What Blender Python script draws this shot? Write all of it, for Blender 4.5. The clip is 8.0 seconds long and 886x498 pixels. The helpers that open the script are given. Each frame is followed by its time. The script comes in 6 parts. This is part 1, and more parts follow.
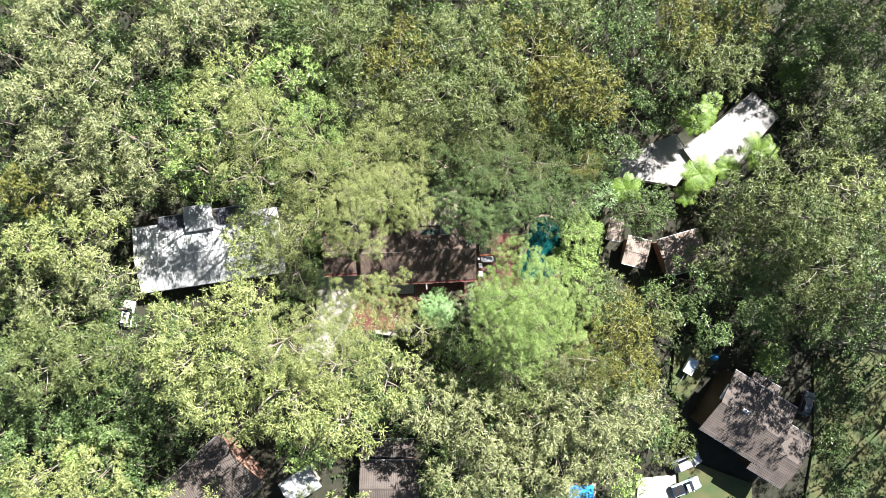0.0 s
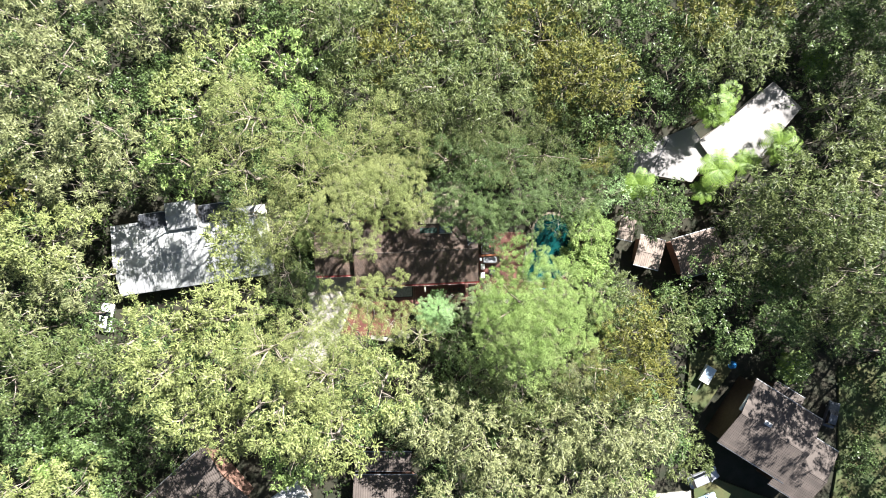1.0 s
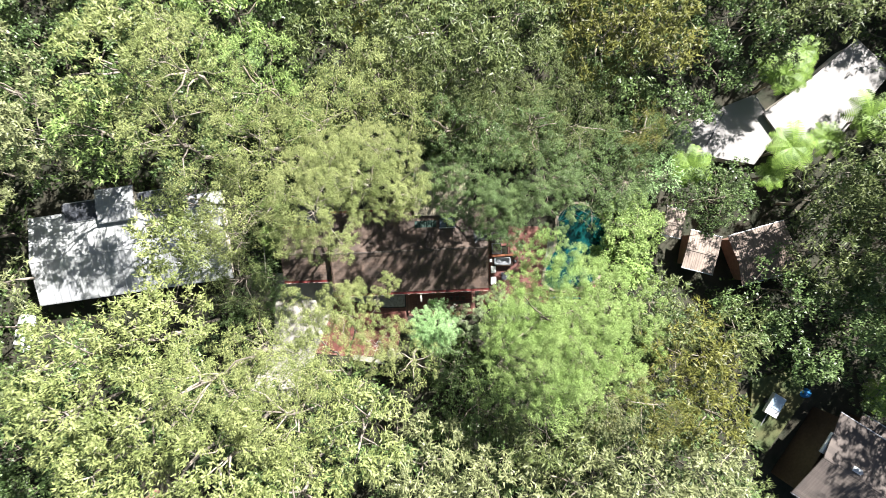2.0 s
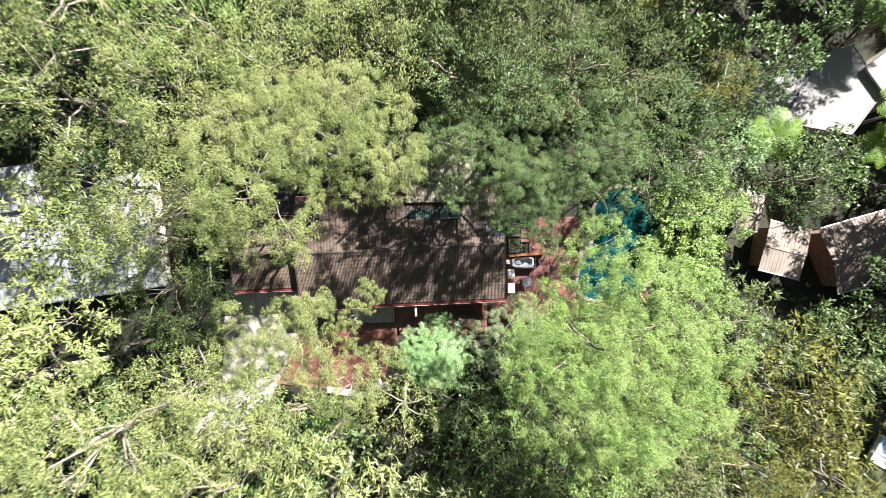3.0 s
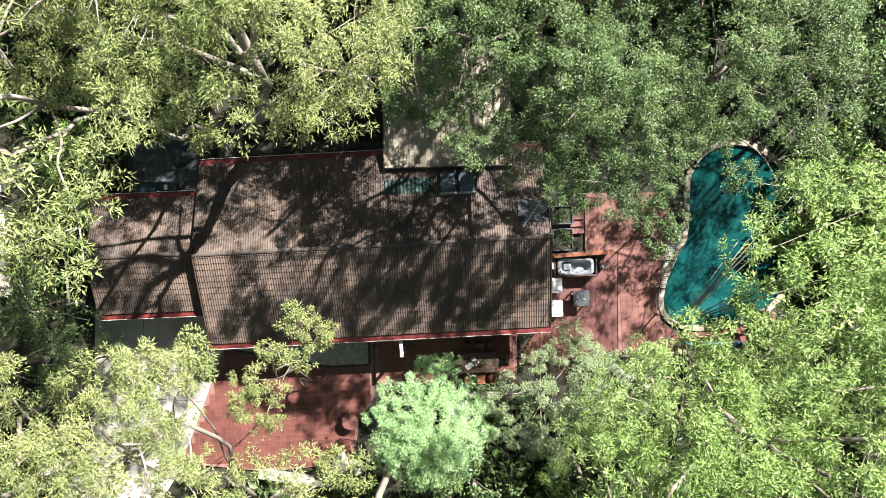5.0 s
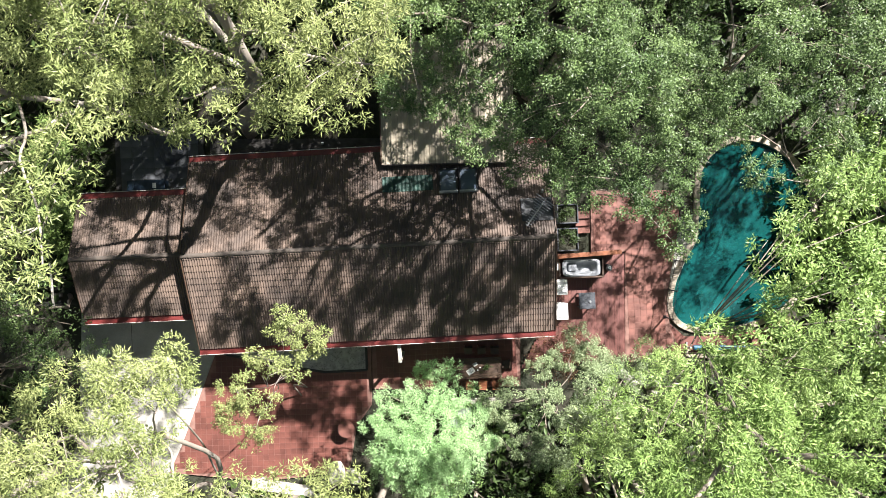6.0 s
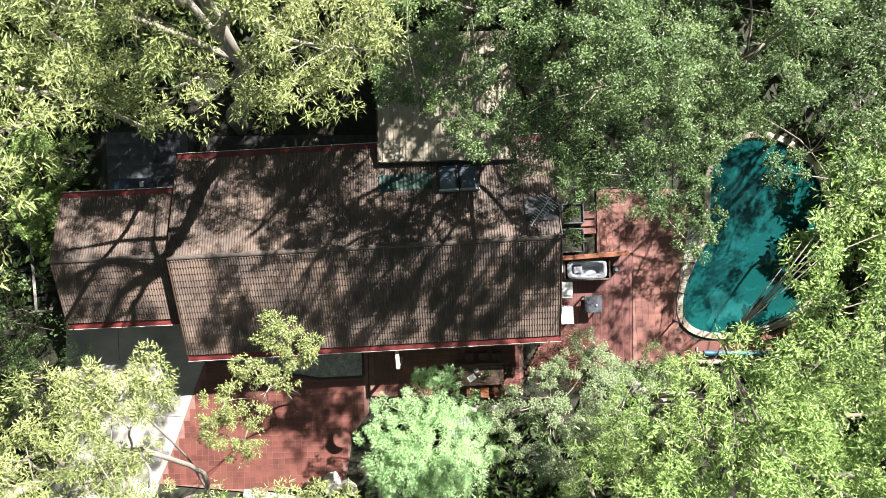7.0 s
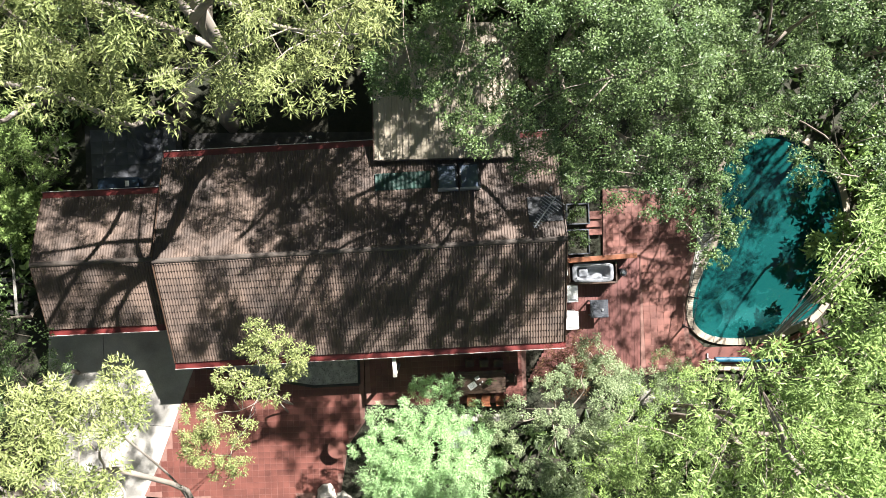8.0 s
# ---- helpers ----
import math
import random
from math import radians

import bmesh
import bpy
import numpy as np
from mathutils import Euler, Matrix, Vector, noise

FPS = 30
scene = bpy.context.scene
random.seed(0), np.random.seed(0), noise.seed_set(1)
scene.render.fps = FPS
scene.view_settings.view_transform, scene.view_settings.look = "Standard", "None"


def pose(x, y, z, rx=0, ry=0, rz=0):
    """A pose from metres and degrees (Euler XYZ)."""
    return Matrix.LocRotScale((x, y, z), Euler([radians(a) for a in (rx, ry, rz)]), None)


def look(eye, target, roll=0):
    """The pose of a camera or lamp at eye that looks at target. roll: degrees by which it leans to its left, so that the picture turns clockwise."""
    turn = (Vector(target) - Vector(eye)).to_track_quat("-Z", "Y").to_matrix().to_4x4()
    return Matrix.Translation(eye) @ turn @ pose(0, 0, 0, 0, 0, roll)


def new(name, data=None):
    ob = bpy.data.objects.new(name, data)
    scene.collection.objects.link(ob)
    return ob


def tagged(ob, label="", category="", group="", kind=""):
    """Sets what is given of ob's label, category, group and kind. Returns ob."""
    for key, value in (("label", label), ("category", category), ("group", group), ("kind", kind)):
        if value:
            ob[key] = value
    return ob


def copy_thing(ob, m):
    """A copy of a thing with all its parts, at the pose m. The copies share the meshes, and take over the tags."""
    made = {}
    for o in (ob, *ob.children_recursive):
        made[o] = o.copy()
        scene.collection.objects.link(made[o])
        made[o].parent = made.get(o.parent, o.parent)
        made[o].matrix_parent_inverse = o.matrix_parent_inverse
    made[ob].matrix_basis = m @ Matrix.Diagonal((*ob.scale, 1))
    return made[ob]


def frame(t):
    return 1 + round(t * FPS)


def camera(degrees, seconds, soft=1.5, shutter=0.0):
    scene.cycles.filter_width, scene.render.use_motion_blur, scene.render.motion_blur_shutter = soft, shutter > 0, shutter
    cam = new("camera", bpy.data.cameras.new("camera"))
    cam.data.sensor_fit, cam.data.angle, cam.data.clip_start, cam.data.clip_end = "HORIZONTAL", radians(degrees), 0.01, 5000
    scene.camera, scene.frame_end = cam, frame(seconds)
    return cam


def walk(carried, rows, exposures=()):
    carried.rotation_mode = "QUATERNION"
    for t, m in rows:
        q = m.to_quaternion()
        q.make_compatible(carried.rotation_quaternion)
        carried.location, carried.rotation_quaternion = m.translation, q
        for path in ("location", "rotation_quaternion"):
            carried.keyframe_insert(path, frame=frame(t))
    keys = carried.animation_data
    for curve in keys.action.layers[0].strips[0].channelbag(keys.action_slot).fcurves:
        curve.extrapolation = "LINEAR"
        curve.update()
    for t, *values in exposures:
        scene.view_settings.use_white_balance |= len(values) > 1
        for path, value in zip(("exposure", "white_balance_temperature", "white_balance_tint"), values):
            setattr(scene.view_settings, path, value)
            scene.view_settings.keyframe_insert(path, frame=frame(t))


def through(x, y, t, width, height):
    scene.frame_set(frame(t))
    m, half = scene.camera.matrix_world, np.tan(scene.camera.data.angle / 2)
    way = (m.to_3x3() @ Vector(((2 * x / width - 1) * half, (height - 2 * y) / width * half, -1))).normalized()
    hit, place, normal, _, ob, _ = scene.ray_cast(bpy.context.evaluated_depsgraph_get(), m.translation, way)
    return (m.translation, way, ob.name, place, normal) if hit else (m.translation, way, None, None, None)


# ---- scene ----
cam = camera(72.0, 8.0, soft=0.8, shutter=0.3)
# seconds; eye; turns about x, y and z in degrees: a drone that sinks and looks straight down
PATH = [
    (0, 0.001, 0.002, 99.000, 0.002, -0.001, 0.001),
    (0.5, 0.019, -0.039, 98.459, 0.032, -0.002, 0.014),
    (1, 0.015, -0.092, 92.684, 0.052, -0.017, 0.075),
    (1.5, 0.039, -0.126, 83.579, 0.025, 0.013, 0.098),
    (1.7, 0.066, -0.171, 79.782, 0.037, 0.042, 0.165),
    (2.8, -0.039, -0.244, 60.108, -0.100, 0.108, 0.020),
    (3, -0.083, -0.300, 56.590, -0.099, 0.107, -0.010),
    (3.5, -0.181, -0.483, 48.032, -0.132, 0.045, -0.063),
    (4, -0.183, -0.454, 39.662, -0.164, 0.084, -0.186),
    (4.5, -0.282, -0.508, 36.134, -0.147, 0.060, -0.261),
    (4.7, -0.276, -0.504, 35.656, -0.153, 0.079, -0.264),
    (5.8, -0.260, -0.465, 34.018, -0.205, 0.173, -0.322),
    (6, -0.267, -0.460, 33.750, -0.193, 0.127, -0.355),
    (6.5, -0.256, -0.457, 33.101, -0.158, 0.142, -0.388),
    (7, -0.247, -0.427, 32.375, -0.142, 0.148, -0.378),
    (7.5, -0.232, -0.383, 31.723, -0.126, 0.150, -0.410),
    (8, -0.197, -0.322, 31.000, -0.153, 0.171, -0.419),
]
# the camera stops down a little as bright canopy fills its view, and opens again over the shaded roof
EXPOSURES = [(0, 1.98), (1.5, 1.98), (3.5, 1.92), (4.5, 1.95), (6, 2.02), (8, 2.07)]
walk(cam, [(t, pose(x, y, z, rx, ry, rz)) for t, x, y, z, rx, ry, rz in PATH], EXPOSURES)

# ---- sky, sun, exposure ----
SUN = Vector((2.05, 2.35, 2.75)).normalized()
world = bpy.data.worlds.new("sky")
scene.world = world
world.use_nodes = True
wn = world.node_tree
sky = wn.nodes.new("ShaderNodeTexSky")
sky.sky_type = "NISHITA"
sky.sun_disc = False
sky.sun_elevation = math.asin(SUN.z)
sky.sun_rotation = math.atan2(SUN.x, SUN.y)
wn.links.new(sky.outputs[0], wn.nodes["Background"].inputs[0])
wn.nodes["Background"].inputs[1].default_value = 0.025
sun = new("sun", bpy.data.lights.new("sun", "SUN"))
sun.data.energy, sun.data.angle, sun.data.color = 5.2, radians(0.53), (1.0, 0.97, 0.948)
sun.matrix_world = look(SUN * 150, (0, 0, 0))


# ---- materials ----
def material(name, base, rough=0.7, vary=0.25, scale=3.0, fine=40.0, bump=0.25, depth=0.01, pieces=0.0, metal=0.0, second=None, coat=0.0, stretch=(1, 1, 1)):
    """A surface with two scales of variation. pieces: how far single pieces differ; second: a colour of stains."""
    m = bpy.data.materials.new(name)
    m.use_nodes = True
    t = m.node_tree
    n, ln = t.nodes, t.links
    b = n["Principled BSDF"]
    b.inputs["Roughness"].default_value = rough
    b.inputs["Metallic"].default_value = metal
    b.inputs["Coat Weight"].default_value = coat
    tc = n.new("ShaderNodeTexCoord")
    mp = n.new("ShaderNodeMapping")
    mp.inputs["Scale"].default_value = stretch
    ln.new(tc.outputs["Object"], mp.inputs[0])
    big, small = n.new("ShaderNodeTexNoise"), n.new("ShaderNodeTexNoise")
    for k, s in ((big, scale), (small, fine)):
        k.inputs["Scale"].default_value = s
        k.inputs["Detail"].default_value = 5
        ln.new(mp.outputs[0], k.inputs["Vector"])
    ramp = n.new("ShaderNodeMix")
    ramp.data_type = "RGBA"
    dark = second or [c * (1 - vary) for c in base]
    light = [min(1, c * (1 + vary * 0.8)) for c in base]
    ramp.inputs["A"].default_value = (*dark, 1)
    ramp.inputs["B"].default_value = (*light, 1)
    grow = n.new("ShaderNodeMapRange")
    grow.inputs["From Min"].default_value, grow.inputs["From Max"].default_value = 0.32, 0.68
    ln.new(big.outputs[0], grow.inputs[0])
    ln.new(grow.outputs[0], ramp.inputs["Factor"])
    hsv = n.new("ShaderNodeHueSaturation")
    ln.new(ramp.outputs["Result"], hsv.inputs["Color"])
    val = n.new("ShaderNodeMapRange")
    val.inputs["To Min"].default_value, val.inputs["To Max"].default_value = 1 - vary * 0.6, 1 + vary * 0.6
    ln.new(small.outputs[0], val.inputs[0])
    if pieces:
        ob, geo = n.new("ShaderNodeObjectInfo"), n.new("ShaderNodeNewGeometry")
        add, fract, rng, mul = (n.new("ShaderNodeMath") for _ in range(4))
        add.operation, fract.operation, rng.operation, mul.operation = "ADD", "FRACT", "MULTIPLY_ADD", "MULTIPLY"
        ln.new(ob.outputs["Random"], add.inputs[0])
        ln.new(geo.outputs["Random Per Island"], add.inputs[1])
        ln.new(add.outputs[0], fract.inputs[0])
        ln.new(fract.outputs[0], rng.inputs[0])
        rng.inputs[1].default_value, rng.inputs[2].default_value = 2 * pieces, 1 - pieces
        ln.new(rng.outputs[0], mul.inputs[0])
        ln.new(val.outputs[0], mul.inputs[1])
        ln.new(mul.outputs[0], hsv.inputs["Value"])
    else:
        ln.new(val.outputs[0], hsv.inputs["Value"])
    ln.new(hsv.outputs[0], b.inputs["Base Color"])
    if bump:
        bp = n.new("ShaderNodeBump")
        bp.inputs["Strength"].default_value, bp.inputs["Distance"].default_value = bump, depth
        ln.new(small.outputs[0], bp.inputs["Height"])
        ln.new(bp.outputs[0], b.inputs["Normal"])
    return m


def leaf_material(name, base, other, gloss=0.45, through=0.26, vary=0.35):
    """Leaves: two tints mixed leaf by leaf and patch by patch, with light shining through."""
    m = bpy.data.materials.new(name)
    m.use_nodes = True
    t = m.node_tree
    n, ln = t.nodes, t.links
    b = n["Principled BSDF"]
    b.inputs["Roughness"].default_value = gloss
    b.inputs["Specular IOR Level"].default_value = 0.35
    geo, tc, noi = n.new("ShaderNodeNewGeometry"), n.new("ShaderNodeTexCoord"), n.new("ShaderNodeTexNoise")
    noi.inputs["Scale"].default_value = 0.35
    noi.inputs["Detail"].default_value = 4
    ln.new(tc.outputs["Object"], noi.inputs["Vector"])
    add = n.new("ShaderNodeMath")
    add.operation = "MULTIPLY_ADD"
    add.inputs[1].default_value = 0.5
    ln.new(geo.outputs["Random Per Island"], add.inputs[0])
    shift = n.new("ShaderNodeMapRange")
    shift.inputs["From Min"].default_value, shift.inputs["From Max"].default_value = 0.3, 0.7
    shift.inputs["To Min"].default_value, shift.inputs["To Max"].default_value = -0.15, 0.65
    ln.new(noi.outputs[0], shift.inputs[0])
    ln.new(shift.outputs[0], add.inputs[2])
    mix = n.new("ShaderNodeMix")
    mix.data_type = "RGBA"
    mix.inputs["A"].default_value, mix.inputs["B"].default_value = (*base, 1), (*other, 1)
    ln.new(add.outputs[0], mix.inputs["Factor"])
    hsv = n.new("ShaderNodeHueSaturation")
    val = n.new("ShaderNodeMapRange")
    val.inputs["To Min"].default_value, val.inputs["To Max"].default_value = 1 - vary, 1 + vary
    ln.new(geo.outputs["Random Per Island"], val.inputs[0])
    ln.new(val.outputs[0], hsv.inputs["Value"])
    ln.new(mix.outputs["Result"], hsv.inputs["Color"])
    ln.new(hsv.outputs[0], b.inputs["Base Color"])
    tr, sh = n.new("ShaderNodeBsdfTranslucent"), n.new("ShaderNodeMixShader")
    ln.new(hsv.outputs[0], tr.inputs["Color"])
    sh.inputs[0].default_value = through
    ln.new(b.outputs[0], sh.inputs[1])
    ln.new(tr.outputs[0], sh.inputs[2])
    ln.new(sh.outputs[0], n["Material Output"].inputs["Surface"])
    return m


M = {
    "roof_tile": material("concrete_roof_tile", (0.112, 0.078, 0.059), 0.75, 0.3, 0.7, 45, 0.4, pieces=0.16, second=(0.06, 0.045, 0.037)),
    "ridge_tile": material("ridge_tile", (0.085, 0.068, 0.056), 0.8, 0.3, 2, 45, 0.4, pieces=0.2),
    "red_paint": material("red_painted_steel", (0.125, 0.022, 0.02), 0.45, 0.25, 2, 30, 0.1),
    "cream_wall": material("cream_painted_board", (0.55, 0.5, 0.42), 0.7, 0.12, 1, 30, 0.1),
    "soffit": material("soffit_board", (0.6, 0.56, 0.5), 0.8, 0.1),
    "tan_sheet": material("weathered_roof_sheet", (0.36, 0.31, 0.23), 0.6, 0.3, 1.2, 25, 0.2, stretch=(1, 0.25, 1)),
    "green_sheet": material("green_translucent_sheet", (0.014, 0.045, 0.034), 0.7, 0.25, 3, 20, 0.1),
    "deck": material("red_stained_decking", (0.108, 0.04, 0.033), 0.6, 0.3, 1.5, 30, 0.25, pieces=0.16, stretch=(1, 0.2, 1), second=(0.11, 0.038, 0.03)),
    "old_deck": material("grey_old_timber", (0.05, 0.046, 0.042), 0.8, 0.35, 2, 30, 0.4, pieces=0.25),
    "red_tile": material("terracotta_floor_tile", (0.125, 0.044, 0.033), 0.55, 0.22, 0.9, 25, 0.15, pieces=0.13, second=(0.085, 0.029, 0.022)),
    "grout": material("pale_grout", (0.19, 0.10, 0.08), 0.9, 0.2),
    "paver": material("pink_terrace_paver", (0.165, 0.067, 0.05), 0.65, 0.3, 1, 25, 0.2, pieces=0.16, second=(0.115, 0.043, 0.032)),
    "slate": material("dark_slate_paver", (0.075, 0.078, 0.085), 0.7, 0.35, 1.2, 20, 0.2, pieces=0.25),
    "concrete": material("pale_concrete", (0.38, 0.36, 0.32), 0.85, 0.3, 0.45, 14, 0.3, second=(0.24, 0.225, 0.2)),
    "coping": material("pool_coping", (0.30, 0.25, 0.19), 0.8, 0.2, 2, 35, 0.25, pieces=0.1),
    "flashing": material("grey_flashing", (0.05, 0.052, 0.055), 0.75, 0.3),
    "pebble": material("grey_pebble", (0.30, 0.29, 0.27), 0.7, 0.3, 3, 40, 0.2, pieces=0.5),
    "edging": material("black_edging", (0.03, 0.028, 0.026), 0.7, 0.3),
    "spa_shell": material("grey_spa_shell", (0.24, 0.25, 0.265), 0.35, 0.2, 4, 30, 0.1),
    "white": material("white_enamel", (0.78, 0.78, 0.76), 0.4, 0.08, 2, 30, 0.05),
    "dark_timber": material("dark_stained_timber", (0.075, 0.045, 0.03), 0.55, 0.3, 3, 40, 0.2, pieces=0.15),
    "orange_timber": material("orange_timber", (0.19, 0.066, 0.028), 0.5, 0.25, 3, 40, 0.2, pieces=0.15),
    "black": material("black_metal", (0.02, 0.02, 0.022), 0.4, 0.2),
    "grey_metal": material("galvanised_metal", (0.45, 0.46, 0.47), 0.4, 0.2, 4, 30, 0.1, metal=0.7),
    "paper": material("white_paper", (0.75, 0.75, 0.72), 0.8, 0.05),
    "pool_shell": material("teal_pool_plaster", (0.006, 0.055, 0.056), 0.6, 0.1, 0.6, 20, 0.05),
    "blue_plastic": material("blue_plastic", (0.008, 0.018, 0.032), 0.45, 0.15),
    "roller_blue": material("teal_cover", (0.012, 0.09, 0.15), 0.45, 0.15),
    "bright_blue": material("bright_blue_tarpaulin", (0.03, 0.25, 0.6), 0.5, 0.2),
    "tarp": material("dark_grey_tarpaulin", (0.045, 0.05, 0.06), 0.6, 0.4, 2, 12, 0.6, depth=0.05),
    "stone": material("pale_rock", (0.44, 0.41, 0.36), 0.85, 0.3, 1.5, 15, 0.6, depth=0.05),
    "soil": material("leaf_litter", (0.028, 0.024, 0.016), 0.95, 0.5, 0.6, 9, 0.8, depth=0.06, second=(0.017, 0.022, 0.01)),
    "lawn": material("lawn_grass", (0.03, 0.052, 0.016), 0.9, 0.35, 0.35, 25, 0.6, depth=0.04, second=(0.085, 0.08, 0.03)),
    "gum_bark": material("pale_gum_bark", (0.27, 0.24, 0.205), 0.75, 0.3, 0.8, 15, 0.3, second=(0.2, 0.165, 0.13)),
    "grey_bark": material("grey_bark", (0.24, 0.20, 0.16), 0.9, 0.35, 1.5, 18, 0.6, depth=0.03),
    "white_roof": material("white_steel_roof", (0.4, 0.41, 0.4), 0.5, 0.15, 0.35, 12, 0.08, second=(0.28, 0.29, 0.3)),
    "cream_roof": material("cream_membrane_roof", (0.2, 0.19, 0.183), 0.75, 0.2, 0.4, 12, 0.1, second=(0.235, 0.224, 0.215)),
    "brown_roof": material("brown_tile_roof", (0.088, 0.072, 0.062), 0.8, 0.25, 0.6, 20, 0.3, pieces=0.12, second=(0.068, 0.055, 0.048)),
    "rust_roof": material("rust_brown_sheet", (0.185, 0.14, 0.112), 0.7, 0.3, 0.6, 20, 0.2),
    "pink_roof": material("faded_pink_sheet", (0.25, 0.2, 0.165), 0.7, 0.25, 0.8, 20, 0.2),
    "brick_wall": material("brown_brick_wall", (0.26, 0.15, 0.11), 0.85, 0.25, 2, 20, 0.2),
    "blue_paint": material("pale_blue_car_paint", (0.42, 0.55, 0.68), 0.3, 0.06, 1, 20, 0.0, coat=0.6),
    "silver_paint": material("silver_car_paint", (0.42, 0.43, 0.46), 0.3, 0.06, 1, 20, 0.0, metal=0.4, coat=0.6),
    "dark_paint": material("dark_car_paint", (0.05, 0.06, 0.075), 0.3, 0.06, 1, 20, 0.0, coat=0.6),
    "rubber": material("tyre_rubber", (0.02, 0.02, 0.02), 0.85, 0.2),
    "car_glass": material("tinted_glass", (0.015, 0.018, 0.022), 0.08, 0.05, 1, 10, 0.0),
    "pane": material("skylight_pane", (0.16, 0.2, 0.26), 0.03, 0.05, 1, 10, 0.0, metal=0.5),
    "light_gum": leaf_material("yellow_green_gum_leaf", (0.16, 0.205, 0.06), (0.312, 0.342, 0.134), 0.52),
    "pale_gum": leaf_material("pale_olive_gum_leaf", (0.152, 0.18, 0.074), (0.285, 0.305, 0.146)),
    "grey_gum": leaf_material("olive_gum_leaf", (0.08, 0.114, 0.034), (0.17, 0.202, 0.075)),
    "dark_leaf": leaf_material("dark_green_leaf", (0.05, 0.094, 0.029), (0.158, 0.225, 0.08), 0.36, 0.2),
    "lime_leaf": leaf_material("lime_green_leaf", (0.165, 0.262, 0.06), (0.31, 0.41, 0.14)),
    "golden": leaf_material("golden_gum_leaf", (0.098, 0.115, 0.026), (0.185, 0.182, 0.045)),
    "fern": leaf_material("bright_fern_frond", (0.12, 0.22, 0.03), (0.22, 0.32, 0.07), 0.5, 0.4, 0.2),
    "soft_green": leaf_material("pale_soft_needle", (0.33, 0.52, 0.225), (0.49, 0.65, 0.36), 0.55, 0.42, 0.25),
    "silver_leaf": leaf_material("grey_green_leaf", (0.15, 0.21, 0.095), (0.31, 0.365, 0.2), 0.42, 0.28),
    "under": leaf_material("undergrowth_leaf", (0.03, 0.055, 0.015), (0.07, 0.11, 0.03), 0.5, 0.3, 0.5),
    "red_leaf": leaf_material("reddish_leaf", (0.13, 0.045, 0.03), (0.10, 0.09, 0.03), 0.5, 0.3, 0.4),
}
water = bpy.data.materials.new("pool_water")
water.use_nodes = True
wb = water.node_tree.nodes["Principled BSDF"]
wb.inputs["Base Color"].default_value = (0.008, 0.098, 0.093, 1)
wb.inputs["Roughness"].default_value = 0.03
wb.inputs["Transmission Weight"].default_value = 0.55
wb.inputs["IOR"].default_value = 1.33
ripple, rb = water.node_tree.nodes.new("ShaderNodeTexNoise"), water.node_tree.nodes.new("ShaderNodeBump")
ripple.inputs["Scale"].default_value = 2.2
rb.inputs["Strength"].default_value, rb.inputs["Distance"].default_value = 0.25, 0.03
water.node_tree.links.new(ripple.outputs[0], rb.inputs["Height"])
water.node_tree.links.new(rb.outputs[0], wb.inputs["Normal"])
M["water"] = water


# ---- builders ----
def thing(name, at=(0, 0, 0), turn=0, label="", category="", group="", kind=""):
    """An Empty that carries the parts of one thing."""
    e = new(name)
    e.empty_display_size = 0.2
    e.matrix_world = pose(*at, 0, 0, turn)
    return tagged(e, label, category, group, kind)


def part(name, bm, mat, parent=None, label="", smooth=False):
    me = bpy.data.meshes.new(name)
    bm.normal_update()
    bm.to_mesh(me)
    bm.free()
    me.materials.append(M[mat] if isinstance(mat, str) else mat)
    if smooth:
        me.shade_smooth()
    ob = new(name, me)
    ob.parent = parent
    return tagged(ob, label)


def sheet(name, verts, quads, mat, parent=None, label=""):
    """A mesh from arrays of corners and faces of three or four sides."""
    verts, quads = np.asarray(verts, np.float32), np.asarray(quads, np.int32)
    me = bpy.data.meshes.new(name)
    me.vertices.add(len(verts))
    me.vertices.foreach_set("co", verts.ravel())
    me.loops.add(quads.size)
    me.loops.foreach_set("vertex_index", quads.ravel())
    me.polygons.add(len(quads))
    me.polygons.foreach_set("loop_start", np.arange(0, quads.size, quads.shape[1], dtype=np.int32))
    me.polygons.foreach_set("loop_total", np.full(len(quads), quads.shape[1], np.int32))
    me.update(calc_edges=True)
    me.shade_flat()
    me.materials.append(M[mat] if isinstance(mat, str) else mat)
    ob = new(name, me)
    ob.parent = parent
    return tagged(ob, label)


def box(bm, x0, x1, y0, y1, z0, z1, bevel=0.0, m=None):
    """A box between two corners with softened edges, added to bm."""
    r = bmesh.ops.create_cube(bm, size=1.0)
    vs = r["verts"]
    bmesh.ops.scale(bm, vec=(x1 - x0, y1 - y0, z1 - z0), verts=vs)
    bmesh.ops.translate(bm, vec=((x0 + x1) / 2, (y0 + y1) / 2, (z0 + z1) / 2), verts=vs)
    if bevel:
        es = list({e for v in vs for e in v.link_edges})
        out = bmesh.ops.bevel(bm, geom=es, offset=bevel, segments=2, affect="EDGES", profile=0.6)
        vs = list({v for f in out["faces"] for v in f.verts} | {v for v in vs if v.is_valid})
    if m is not None:
        bmesh.ops.transform(bm, matrix=m, verts=vs)
    return bm


def boxed(*size, bevel=0.0, m=None):
    return box(bmesh.new(), *size, bevel, m)


